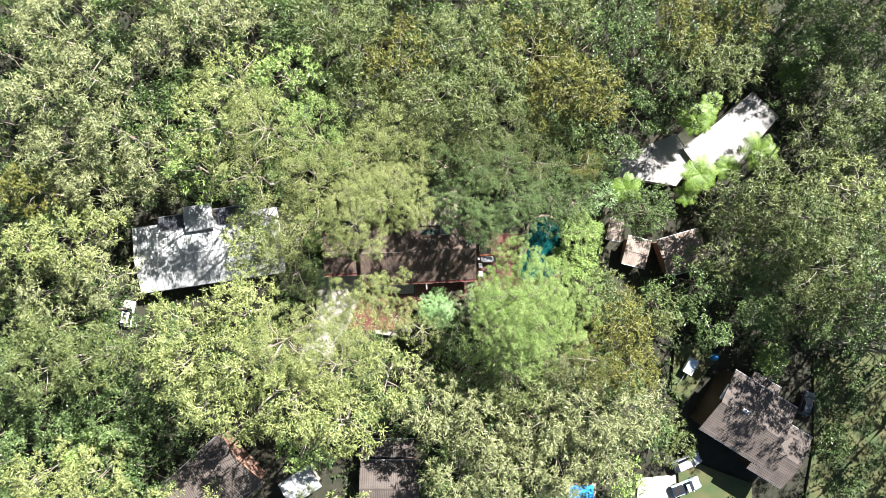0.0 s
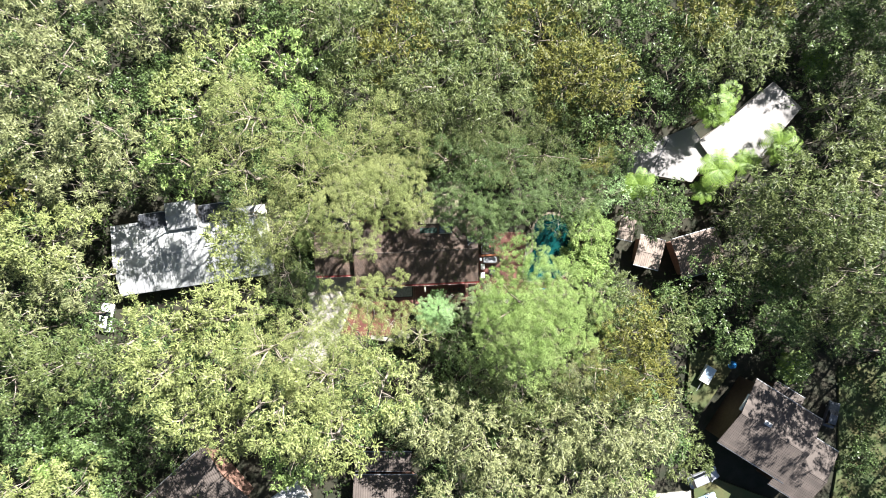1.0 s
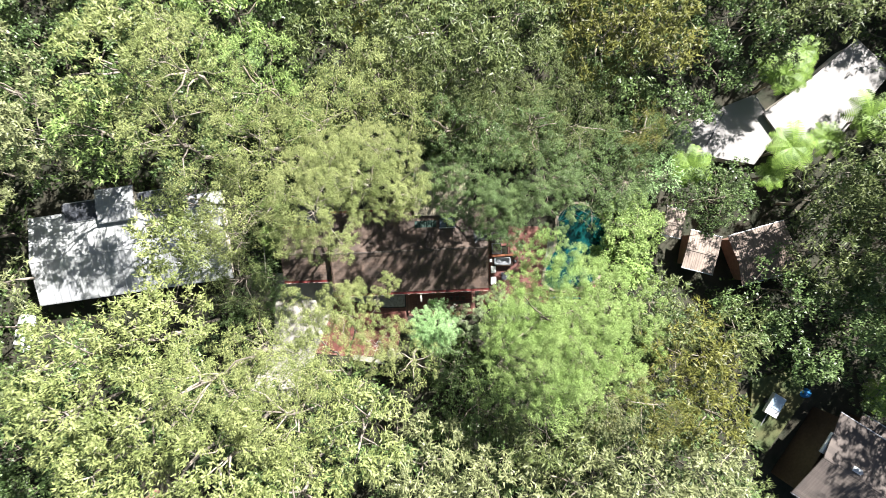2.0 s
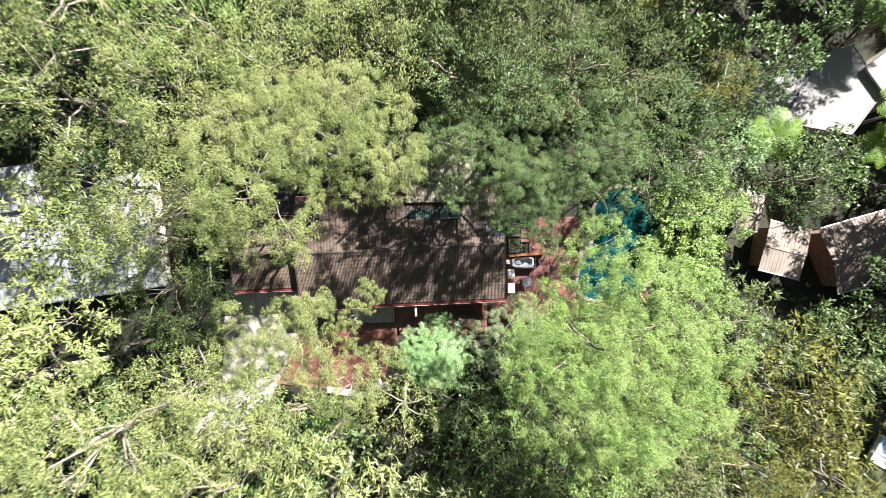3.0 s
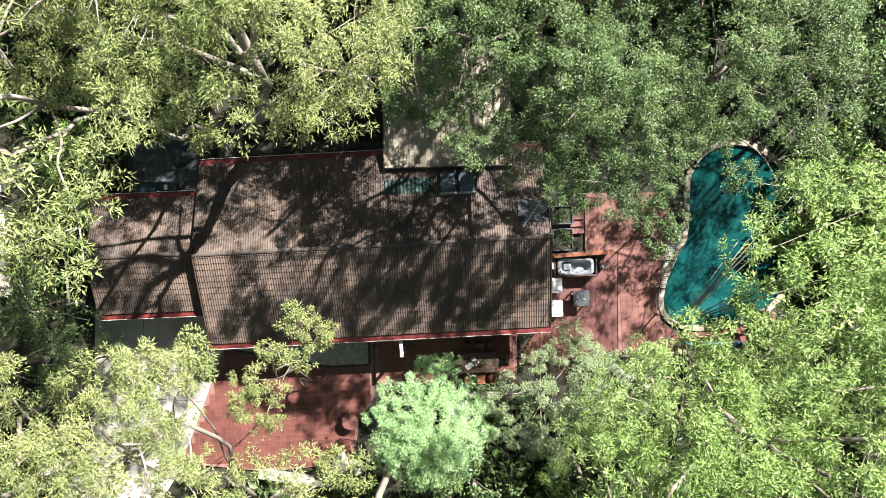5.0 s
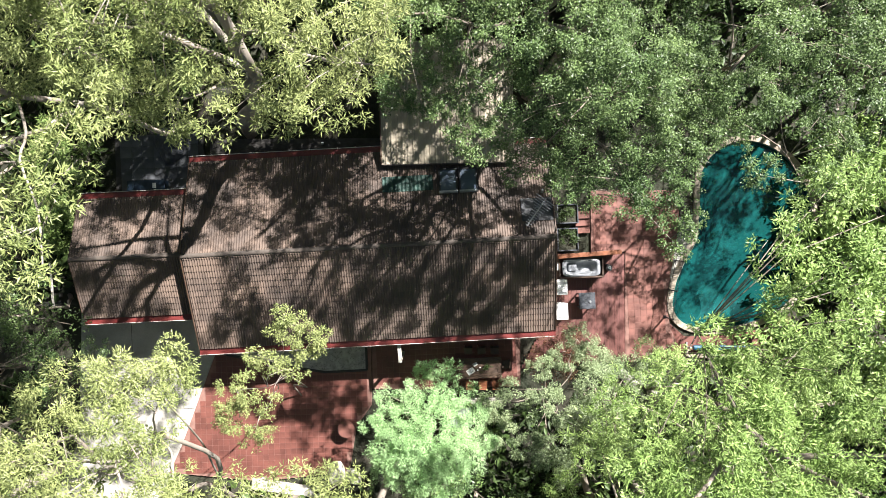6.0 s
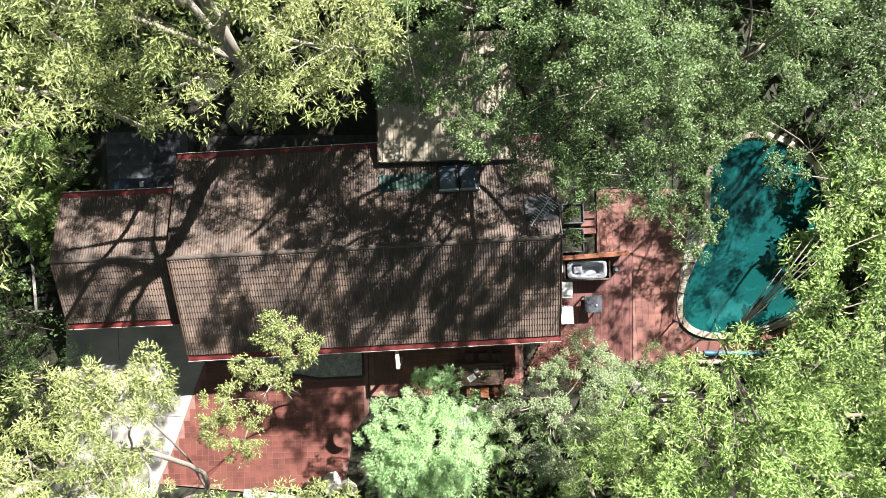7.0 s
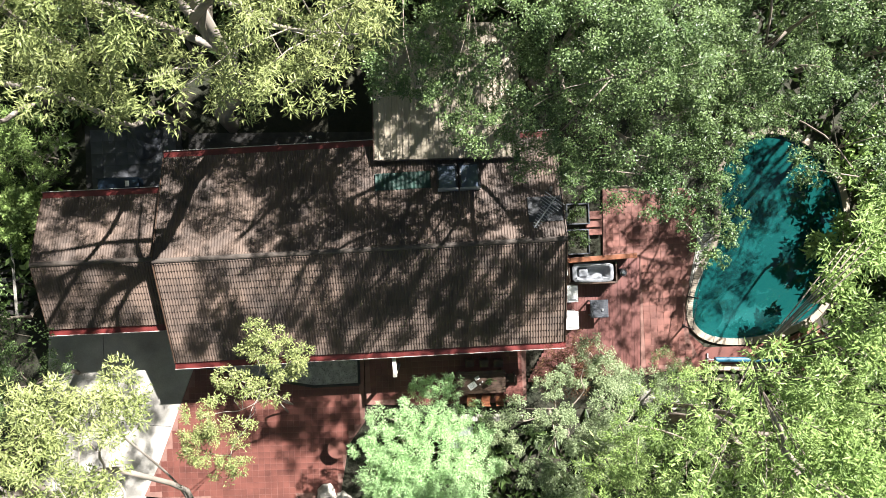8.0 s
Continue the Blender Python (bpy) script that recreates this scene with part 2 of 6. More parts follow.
def tube(bm, path, radii, sides=6):
    """A tapered tube along a path, closed at both ends."""
    rings = []
    for i, p in enumerate(path):
        p = Vector(p)
        way = Vector(path[min(i + 1, len(path) - 1)]) - Vector(path[max(i - 1, 0)])
        q = way.to_track_quat("Z", "Y")
        rings.append([bm.verts.new(p + q @ Vector((math.cos(a) * radii[i], math.sin(a) * radii[i], 0))) for a in (k * math.tau / sides for k in range(sides))])
    for a, b in zip(rings, rings[1:]):
        for k in range(sides):
            bm.faces.new((a[k], a[(k + 1) % sides], b[(k + 1) % sides], b[k]))
    bm.faces.new(rings[0][::-1])
    bm.faces.new(rings[-1])
    return bm


def disc(bm, x, y, z0, z1, r0, r1, sides=20):
    """A round block, wider at one end if the radii differ."""
    return tube(bm, [(x, y, z0), (x, y, z1)], [r0, r1], sides)


def slab(points, z0, z1, bevel=0.0):
    """A flat block of any outline."""
    bm = bmesh.new()
    low = [bm.verts.new((x, y, z0)) for x, y in points]
    high = [bm.verts.new((x, y, z1)) for x, y in points]
    n = len(points)
    bm.faces.new(low[::-1])
    top = bm.faces.new(high)
    for i in range(n):
        bm.faces.new((low[i], low[(i + 1) % n], high[(i + 1) % n], high[i]))
    bmesh.ops.recalc_face_normals(bm, faces=bm.faces[:])
    if bevel:
        bmesh.ops.bevel(bm, geom=list(top.edges), offset=bevel, segments=2, affect="EDGES")
    return bm


def inside(x, y, points):
    hit = False
    for (xa, ya), (xb, yb) in zip(points, points[1:] + points[:1]):
        if (ya > y) != (yb > y) and x < (xb - xa) * (y - ya) / (yb - ya) + xa:
            hit = not hit
    return hit


def place_mesh(name, me, parent, m):
    ob = new(name, me)
    ob.parent = parent
    ob.matrix_local = m
    return ob


def repeat_mesh(verts, quads, mats):
    """Corners and faces of one small shape at many poses, joined."""
    v = np.hstack([np.asarray(verts, float), np.ones((len(verts), 1))])
    out = np.concatenate([v @ np.array(m)[:3].T for m in mats])
    q = np.asarray(quads)
    return out, np.concatenate([q + i * len(v) for i in range(len(mats))])


def smooth_step(a, b, x):
    t = min(1, max(0, (x - a) / (b - a)))
    return t * t * (3 - 2 * t)


def ground_z(x, y):
    """The lie of the land: level by the house, falling to the north-east, hummocky in the woods."""
    far = smooth_step(14, 30, math.hypot(x + 2, y + 2))
    fall = -3.6 * smooth_step(19, 34, x) * smooth_step(-14, 2, y) - 1.6 * smooth_step(-22, -30, x) - 0.15
    return fall + far * 0.5 * noise.noise(Vector((x * 0.06, y * 0.06, 3)))


# ---- ground ----
def make_ground():
    """One sheet, fine near the house and coarse out to the horizon, with the pool's basin cut out."""
    steps = np.concatenate([np.linspace(-2500, -120, 8)[:-1], np.linspace(-120, 120, 121), np.linspace(120, 2500, 8)[1:]])
    n = len(steps)
    verts = [(x, y, ground_z(x, y)) for y in steps for x in steps]
    quads = [(j * n + i, j * n + i + 1, (j + 1) * n + i + 1, (j + 1) * n + i) for j in range(n - 1) for i in range(n - 1)
             if not (12 <= steps[i] < 20 and -6 <= steps[j] < 6)]
    ob = sheet("ground", verts, quads, "soil")
    ob.data.shade_smooth()
    tagged(ob, "dark forest floor of leaf litter and soil under the trees", "ground", kind="structure")


make_ground()

POOL = [(14.0, 3.6), (14.9, 4.8), (16.2, 5.3), (17.7, 5.0), (19.1, 3.9), (19.9, 2.2), (20.0, 0.4), (19.5, -2.0), (18.7, -3.6), (17.3, -4.5), (15.4, -5.0),
        (13.7, -5.0), (12.7, -4.55), (12.35, -3.7), (12.6, -2.3), (13.1, -1.2), (13.7, -0.1), (13.85, 1.6)]


def loop_curve(points, per=5):
    """A closed smooth outline through a few points."""
    n, out = len(points), []
    for i in range(n):
        p0, p1, p2, p3 = (Vector((*points[(i + k) % n], 0)) for k in (-1, 0, 1, 2))
        for j in range(per):
            t = j / per
            q = 0.5 * (2 * p1 + (p2 - p0) * t + (2 * p0 - 5 * p1 + 4 * p2 - p3) * t * t + (3 * p1 - p0 - 3 * p2 + p3) * t ** 3)
            out.append((q.x, q.y))
    return out


POOL_EDGE = loop_curve(POOL)


def grown(points, d):
    """An outline moved outwards by d."""
    n, out = len(points), []
    for i in range(n):
        a, b = Vector(points[i - 1]), Vector(points[(i + 1) % n])
        t = (b - a).normalized()
        out.append((points[i][0] - t.y * d * SIDE, points[i][1] + t.x * d * SIDE))
    return out


SIDE = 1 if sum(a[0] * b[1] - b[0] * a[1] for a, b in zip(POOL, POOL[1:] + POOL[:1])) < 0 else -1


def make_pool():
    pool = thing("swimming_pool", (0, 0, 0), 0, "teal freeform swimming pool with pale stone coping and still water", "swimming pool")
    edge, n = POOL_EDGE, len(POOL_EDGE)
    bm = bmesh.new()
    rims = []
    for d, z in ((0.0, -0.02), (-0.05, -0.7), (-0.35, -1.25), (-1.2, -1.5)):
        rims.append([bm.verts.new((x, y, z)) for x, y in grown(edge, d)])
    for a, b in zip(rims, rims[1:]):
        for i in range(n):
            bm.faces.new((a[i], a[(i + 1) % n], b[(i + 1) % n], b[i]))
    bm.faces.new(rims[-1])
    bmesh.ops.recalc_face_normals(bm, faces=bm.faces[:])
    part("basin", bm, "pool_shell", pool, "teal plastered basin", True)
    bm = bmesh.new()
    bm.faces.new([bm.verts.new((x, y, -0.16)) for x, y in grown(edge, 0.01)])
    bmesh.ops.recalc_face_normals(bm, faces=bm.faces[:])
    w = part("water", bm, "water", pool, "clear teal water")
    w.visible_shadow = False
    for k, (r, z) in enumerate(((0.95, -0.42), (0.6, -0.30), (0.3, -0.2))):
        part("pool_step", disc(bmesh.new(), 13.2, -3.9, z - 0.4, z, r, r, 24), "pool_shell", pool)
    # coping stones round the edge
    out = grown(edge, 0.33)
    for i in range(0, n, 2):
        q = [edge[i], edge[(i + 1) % n], edge[(i + 2) % n], out[(i + 2) % n], out[(i + 1) % n], out[i]]
        cx, cy = sum(p[0] for p in q) / 6, sum(p[1] for p in q) / 6
        q = [(cx + (x - cx) * 0.97, cy + (y - cy) * 0.985) for x, y in q]
        part("coping_stone", slab(q, -0.1, 0.045, 0.012), "coping", pool)
    # ground round the basin
    bm = bmesh.new()
    inner = [bm.verts.new((x, y, -0.09)) for x, y in grown(edge, 0.2)]
    outer = [bm.verts.new((min(20.1, max(11.9, 16 + (x - 16) * 1.9)), min(6.1, max(-6.1, (y) * 1.9)), -0.1)) for x, y in edge]
    for i in range(n):
        bm.faces.new((inner[i], inner[(i + 1) % n], outer[(i + 1) % n], outer[i]))
    bmesh.ops.recalc_face_normals(bm, faces=bm.faces[:])
    tagged(part("pool_surround", bm, "soil"), "dark soil surround beside the swimming pool", "ground", kind="structure")


make_pool()

# pale pad between terrace and pool
pad = part("concrete_pad", slab([(12.75, 1.15), (13.75, 0.4), (13.4, -0.6), (12.75, -2.0), (12.35, -2.9), (12.2, -2.2), (12.55, -0.4)], -0.05, 0.03, 0.01), "concrete")
tagged(pad, "pale grey concrete pad beside the pool", "paving", kind="structure")

# ---- tiled roofs ----
TW, TL, LAP = 0.25, 0.40, 0.325


def tile_shape():
    """One interlocking roof tile: a pan, a roll and a thick front edge."""
    xs = [0.0, 0.035, 0.065, 0.085, 0.105, 0.125, 0.16, 0.19, 0.21, 0.23, 0.25]
    hs = [0.008, 0.0, 0.006, 0.03, 0.032, 0.008, 0.0, 0.006, 0.03, 0.032, 0.008]
    n = len(xs)
    v = [(x, TL, h) for x, h in zip(xs, hs)] + [(x, 0, h + 0.04) for x, h in zip(xs, hs)] + [(x, 0, h - 0.004) for x, h in zip(xs, hs)]
    q = [(i + n, i + n + 1, i + 1, i) for i in range(n - 1)] + [(i + 2 * n, i + 2 * n + 1, i + n + 1, i + n) for i in range(n - 1)]
    return v, q


TILE_V, TILE_Q = tile_shape()
tile_mesh = bpy.data.meshes.new("roof_tile")
tile_mesh.from_pydata(TILE_V, [], TILE_Q)
tile_mesh.shade_flat()
tile_mesh.materials.append(M["roof_tile"])


def tile_slope(parent, length, half, rise, facing, singles):
    """Tiles over one slope of a gable whose ridge runs along the parent's x. facing: -1 south, 1 north. singles: a stretch of u whose tiles are parts."""
    pitch = math.atan2(rise, half)
    run = math.hypot(half, rise)
    base = Matrix.Identity(4) if facing < 0 else Matrix.Rotation(math.pi, 4, "Z")
    rng = random.Random(int(length * 10) + facing)
    many = []
    cols, rows = int(length / TW), int(run / LAP) + 1
    for r in range(rows):
        for c in range(cols):
            u = -length / 2 + c * TW + (length - cols * TW) / 2
            m = base @ Matrix.Translation((u, -half + r * LAP * math.cos(pitch), r * LAP * math.sin(pitch))) @ Matrix.Rotation(pitch, 4, "X")
            m = m @ pose(rng.uniform(-0.004, 0.004), rng.uniform(-0.008, 0.008), rng.uniform(0, 0.006), 0, 0, rng.uniform(-0.6, 0.6))
            if r == rows - 1:
                m = m @ Matrix.Diagonal((1, max(0.15, (run - r * LAP) / TL), 1, 1))
            if singles and singles[0] <= u < singles[1]:
                place_mesh("roof_tile", tile_mesh, parent, m)
            else:
                many.append(m)
    ob = sheet("roof_tiles", *repeat_mesh(TILE_V, TILE_Q, many), "roof_tile", parent, "weathered brown concrete roof tiles")
    tagged(ob, kind="stuff")


def gable_roof(name, at, turn, length, half, eave, ridge, walls, label, floor=-0.3, singles=None, over=0.55, wall_mat="cream_wall"):
    """A tiled gable house: walls, deck under the tiles, fascias, gutters, ridge tiles; the ridge runs along x."""
    h = thing(name, (at[0], at[1], 0), turn, label, "house")
    rise, L2 = ridge - eave, length / 2
    top = thing("roof")
    top.parent = h
    top.location = (0, 0, eave)
    for s in (-1, 1):
        q = [(-L2, s * half, -0.03), (L2, s * half, -0.03), (L2, 0, rise - 0.03), (-L2, 0, rise - 0.03)]
        bm = bmesh.new()
        a = [bm.verts.new(p) for p in q]
        b = [bm.verts.new((p[0], p[1], p[2] - 0.1)) for p in q]
        bm.faces.new(a)
        bm.faces.new(b[::-1])
        for i in range(4):
            bm.faces.new((a[i], a[(i + 1) % 4], b[(i + 1) % 4], b[i]))
        bmesh.ops.recalc_face_normals(bm, faces=bm.faces[:])
        part("roof_deck", bm, "ridge_tile", top)
        # gutter: an open channel in red steel
        bm = bmesh.new()
        prof = [(0.0, 0.02), (0.0, -0.11), (0.33, -0.11), (0.34, 0.0), (0.32, 0.0), (0.312, -0.05), (0.012, -0.05), (0.012, 0.02)]
        ends = [[bm.verts.new((x, s * (half - 0.01 + p), z)) for p, z in prof] for x in (-L2 - 0.02, L2 + 0.02)]
        for i in range(8):
            bm.faces.new((ends[0][i], ends[0][(i + 1) % 8], ends[1][(i + 1) % 8], ends[1][i]))
        bm.faces.new(ends[0][::-1])
        bm.faces.new(ends[1])
        bmesh.ops.recalc_face_normals(bm, faces=bm.faces[:])
        part("gutter", bm, "red_paint", top, "red painted steel gutter")
        part("gutter_lip", tube(bmesh.new(), [(-L2 - 0.02, s * (half + 0.325), 0.008), (L2 + 0.02, s * (half + 0.325), 0.008)], [0.014, 0.014], 6), "soffit", top, "pale outer lip of the gutter")
        part("fascia", boxed(-L2, L2, min(s * (half - 0.05), s * (half - 0.012)), max(s * (half - 0.05), s * (half - 0.012)), -0.26, -0.135), "red_paint", top)
    pitch = math.atan2(rise, half)
    for e in (-1, 1):
        for s in (-1, 1):
            m = Matrix.Translation((e * (L2 + 0.02), s * half / 2, rise / 2 - 0.06)) @ Matrix.Rotation(-s * pitch, 4, "X")
            part("bargeboard", boxed(-0.018, 0.018, -math.hypot(half, rise) / 2, math.hypot(half, rise) / 2, -0.11, 0.09, m=m), "dark_timber", top)
    # ridge tiles
    cap = bmesh.new()
    arc = [(math.cos(a) * 0.11, math.sin(a) * 0.08) for a in np.linspace(0.1, math.pi - 0.1, 6)]
    ra = [[cap.verts.new((x, y * k, z * k)) for y, z in arc] for x, k in ((0, 1.08), (0.42, 0.96))]
    for i in range(5):
        cap.faces.new((ra[0][i], ra[0][i + 1], ra[1][i + 1], ra[1][i]))
    me = bpy.data.meshes.new("ridge_tile")
    cap.to_mesh(me)
    cap.free()
    me.materials.append(M["ridge_tile"])
    n = int(length / 0.39)
    for i in range(n):
        place_mesh("ridge_tile", me, top, pose(-L2 + i * length / n, 0, rise + 0.005 + (i % 3) * 0.003))
    # walls
    x0, x1, y0, y1 = walls
    for nm, dims in (("wall_south", (x0, x1, y0, y0 + 0.18)), ("wall_north", (x0, x1, y1 - 0.18, y1)), ("wall_west", (x0, x0 + 0.18, y0 + 0.18, y1 - 0.18)), ("wall_east", (x1 - 0.18, x1, y0 + 0.18, y1 - 0.18))):
        part("wall", boxed(*dims, floor, eave - 0.1), wall_mat, h)
    for x in (x0, x1 - 0.18):
        bm = bmesh.new()
        k = rise * (1 - abs(y1 - y0) / 2 / half)
        pts = [(y0, eave - 0.1), (y1, eave - 0.1), (y1, eave + k - 0.2), ((y0 + y1) / 2, ridge - 0.2), (y0, eave + k - 0.2)]
        a = [bm.verts.new((x, y, z)) for y, z in pts]
        b = [bm.verts.new((x + 0.18, y, z)) for y, z in pts]
        bm.faces.new(a)
        bm.faces.new(b[::-1])
        for i in range(5):
            bm.faces.new((a[i], a[(i + 1) % 5], b[(i + 1) % 5], b[i]))
        bmesh.ops.recalc_face_normals(bm, faces=bm.faces[:])
        part("gable", bm, wall_mat, h)
    part("soffit", boxed(-L2 + 0.05, L2 - 0.05, -half + 0.06, half - 0.06, eave - 0.3, eave - 0.28), "soffit", h)
    tile_slope(top, length, half, rise, -1, singles)
    tile_slope(top, length, half, rise, 1, None)
    return h, top


HOUSE_AT, HOUSE_TURN = (-3.93, -0.40), 2.75
house, house_roof = gable_roof("house", HOUSE_AT, HOUSE_TURN, 18.15, 4.75, 2.7, 4.4, (-8.6, 8.5, -3.1, 4.2), "long single-storey house with weathered brown tiled gable roof and red gutters", singles=(-0.6, 4.3))
garage, garage_roof = gable_roof("garage", (-16.02, -0.86), 2.3, 5.5, 3.03, 2.7, 3.78, (-2.4, 2.5, -2.6, 2.6), "small garage with brown tiled gable roof and red gutters", wall_mat="brick_wall")
PITCH = math.degrees(math.atan2(1.7, 4.75))


def on_roof(u, v):
    """A pose on the north slope of the house roof, in the roof's own axes."""
    return Matrix.Translation((u, v, 1.7 * (1 - v / 4.75) + 0.05)) @ Matrix.Rotation(-math.radians(PITCH), 4, "X")


# skylights, in the roof's axes
for k, u in enumerate((4.02, 5.02)):
    s = thing("skylight")
    s.parent = house_roof
    s.matrix_local = on_roof(u, 3.02)
    tagged(s, "framed glass skylight")
    for nm, d in (("frame", (-0.46, 0.46, 0.56, 0.66)), ("frame", (-0.46, 0.46, -0.66, -0.56)), ("frame", (-0.46, -0.38, -0.56, 0.56)), ("frame", (0.38, 0.46, -0.56, 0.56))):
        part(nm, boxed(*d, 0.0, 0.16, bevel=0.012), "grey_metal" if d[2] < 0 and d[3] < 0 else "black", s)
    part("pane", boxed(-0.385, 0.385, -0.565, 0.565, 0.09, 0.115), "pane", s)
# green translucent strip
bm = bmesh.new()
ribs = [bm.verts.new((-1.25 + i * 0.05, e, 0.045 + 0.022 * math.cos(i * math.pi / 2))) for e in (-0.42, 0.42) for i in range(51)]
for i in range(50):
    bm.faces.new((ribs[i], ribs[i + 1], ribs[52 + i], ribs[51 + i]))
g = part("green_roof_sheet", bm, "green_sheet", house_roof, "green corrugated translucent roof sheet")
g.matrix_local = on_roof(2.0, 3.0)
# flashing patch at the east end
g = part("flashing", boxed(-0.75, 0.75, -0.6, 0.6, 0.03, 0.06, bevel=0.01), "flashing", house_roof, "dark grey metal patch on the tiles")
g.matrix_local = on_roof(8.25, 1.35)
g = part("vent_cap", disc(bmesh.new(), 0, 0, 0.0, 0.3, 0.06, 0.06, 12), "grey_metal", house_roof)
g.matrix_local = on_roof(8.6, 2.2)


def make_antenna():
    a = thing("tv_antenna", (4.05, 1.05, 4.02), 0, "bare metal television antenna on the roof", "antenna")
    part("mast", tube(bmesh.new(), [(0.1, 0.35, -0.3), (0.1, 0.35, 1.0)], [0.03, 0.028], 8), "grey_metal", a)
    p0, p1 = Vector((-0.42, -0.55, 0.96)), Vector((0.5, 0.75, 0.96))
    part("boom", tube(bmesh.new(), [p0, p1], [0.032, 0.032], 6), "grey_metal", a)
    way = (p1 - p0).normalized()
    side = Vector((way.y, -way.x, 0))
    for i in range(13):
        c = p0 + (p1 - p0) * (i + 0.4) / 13
        w = 0.12 + 0.022 * i + (0.12 if i > 8 else 0)
        part("element", tube(bmesh.new(), [c - side * w, c + side * w], [0.016, 0.016], 5), "grey_metal", a)


make_antenna()


def rib_sheet(name, parent, x0, x1, y0, y1, z, pitch_z, mat, step=0.2, height=0.04, label=""):
    """A ribbed metal sheet; ribs run along y; pitch_z: how much higher the y1 edge lies."""
    xs, hs = [], []
    x = x0
    while x < x1 - step * 0.5:
        xs += [x, x + step * 0.6, x + step * 0.7, x + step * 0.9]
        hs += [0, 0, height, height]
        x += step
    xs, hs = xs + [x1], hs + [0]
    n = len(xs)
    v = [(a, y0, z + h) for a, h in zip(xs, hs)] + [(a, y1, z + pitch_z + h) for a, h in zip(xs, hs)]
    v += [(a, y, q - 0.03) for a, y, q in v]
    q = [(i, i + 1, n + i + 1, n + i) for i in range(n - 1)] + [(2 * n + i, 3 * n + i, 3 * n + i + 1, 2 * n + i + 1) for i in range(n - 1)]
    q += [(2 * n + i, 2 * n + i + 1, i + 1, i) for i in range(n - 1)] + [(n + i, n + i + 1, 3 * n + i + 1, 3 * n + i) for i in range(n - 1)]
    return sheet(name, v, q, mat, parent, label)


def make_extension():
    e = thing("house_extension", (-3.36, 3.62, 0), 1.0, "flat-roofed extension with weathered tan ribbed roof sheets", "house")
    for i in range(8):
        rib_sheet("roof_sheet", e, i * 0.83 + 0.005, i * 0.83 + 0.825, 0.05, 6.2, 3.32 + 0.004 * (i % 2), -0.12, "tan_sheet", 0.275, 0.045)
    part("roof_edge", boxed(-0.05, 0, 0.02, 6.2, 3.1, 3.36), "dark_timber", e)
    part("roof_edge", boxed(-0.05, 6.7, 0.0, 0.045, 3.1, 3.38), "ridge_tile", e)
    for d in ((0.3, 6.3, 5.7, 5.85), (0.3, 0.45, 1.0, 5.7), (6.15, 6.3, 1.0, 5.7)):
        part("wall", boxed(*d, -0.3, 3.12), "cream_wall", e)


make_extension()


# ---- paving ----
def tiled_area(name, outline, pitch_m, mat, label, turn, singles, thick=0.03, grout="grout", z=0.0, holes=()):
    """Square tiles over an outline, with joints; the tiles inside 'singles' (x0, x1, y0, y1) are parts."""
    base = part(name, slab(outline, z - 0.25, z - 0.012), grout)
    tagged(base, label, "paving", kind="structure")
    c, s = math.cos(math.radians(turn)), math.sin(math.radians(turn))
    w = pitch_m / 2 - 0.006
    me = bpy.data.meshes.new("tile")
    bm = boxed(-w, w, -w, w, -thick, 0.0)
    bmesh.ops.bevel(bm, geom=[e for e in bm.edges if all(v.co.z > -0.001 for v in e.verts)], offset=0.004, segments=1, affect="EDGES")
    bm.to_mesh(me)
    bm.free()
    me.materials.append(M[mat])
    tv, tq = np.array([v.co[:] for v in me.vertices]), [tuple(p.vertices) for p in me.polygons if len(p.vertices) == 4]
    rng = random.Random(len(outline))
    xs, ys = [p[0] for p in outline], [p[1] for p in outline]
    cx, cy, r = (min(xs) + max(xs)) / 2, (min(ys) + max(ys)) / 2, 12
    many, count = [], 0
    k = int(r / pitch_m)
    for j in range(-k, k):
        for i in range(-k, k):
            x, y = cx + (i * c - j * s) * pitch_m, cy + (i * s + j * c) * pitch_m
            if not all(inside(x + a * w, y + b * w, outline) for a in (-1, 1) for b in (-1, 1)) or any(inside(x, y, h) for h in holes):
                continue
            m = pose(x, y, z + rng.uniform(-0.003, 0.003), rng.uniform(-0.3, 0.3), rng.uniform(-0.3, 0.3), turn)
            if singles[0] < x < singles[1] and singles[2] < y < singles[3] and count < 300:
                place_mesh("tile", me, base, m)
                count += 1
            else:
                many.append(m)
    if many:
        tagged(sheet("tiles", *repeat_mesh(tv, tq, many), mat, base), kind="stuff")
    return base


PATIO = [(-12.95, -6.2), (-4.35, -5.8), (-4.35, -9.2), (-5.2, -10.4), (-5.6, -12.9), (-10.5, -13.4), (-15.6, -12.9), (-14.9, -11.4)]
PEBBLES = [(-12.45, -5.2), (-4.65, -4.85), (-4.6, -7.25), (-6.9, -7.35), (-9.3, -6.95), (-12.4, -6.35)]
tiled_area("patio", PATIO, 0.31, "red_tile", "terracotta red tiled patio with pale joints", 1.5, (-10.5, -4.4, -11.5, -7.2), holes=(PEBBLES,))
TERRACE = [(7.85, 2.6), (12.6, 2.6), (12.75, 0.9), (12.35, -1.6), (12.0, -3.4), (12.2, -5.0), (12.6, -5.9), (11.4, -6.6), (10.0, -6.9), (9.72, -6.6), (9.72, -0.8), (7.85, -0.8)]
tiled_area("pool_terrace", TERRACE, 0.34, "paver", "pinkish red paved terrace between house and pool", 2.5, (8.2, 12.2, -3.6, 2.4))
SOUTH = [(-4.3, -5.2), (3.9, -4.7), (3.9, -8.2), (-2.0, -8.35), (-4.3, -8.3)]
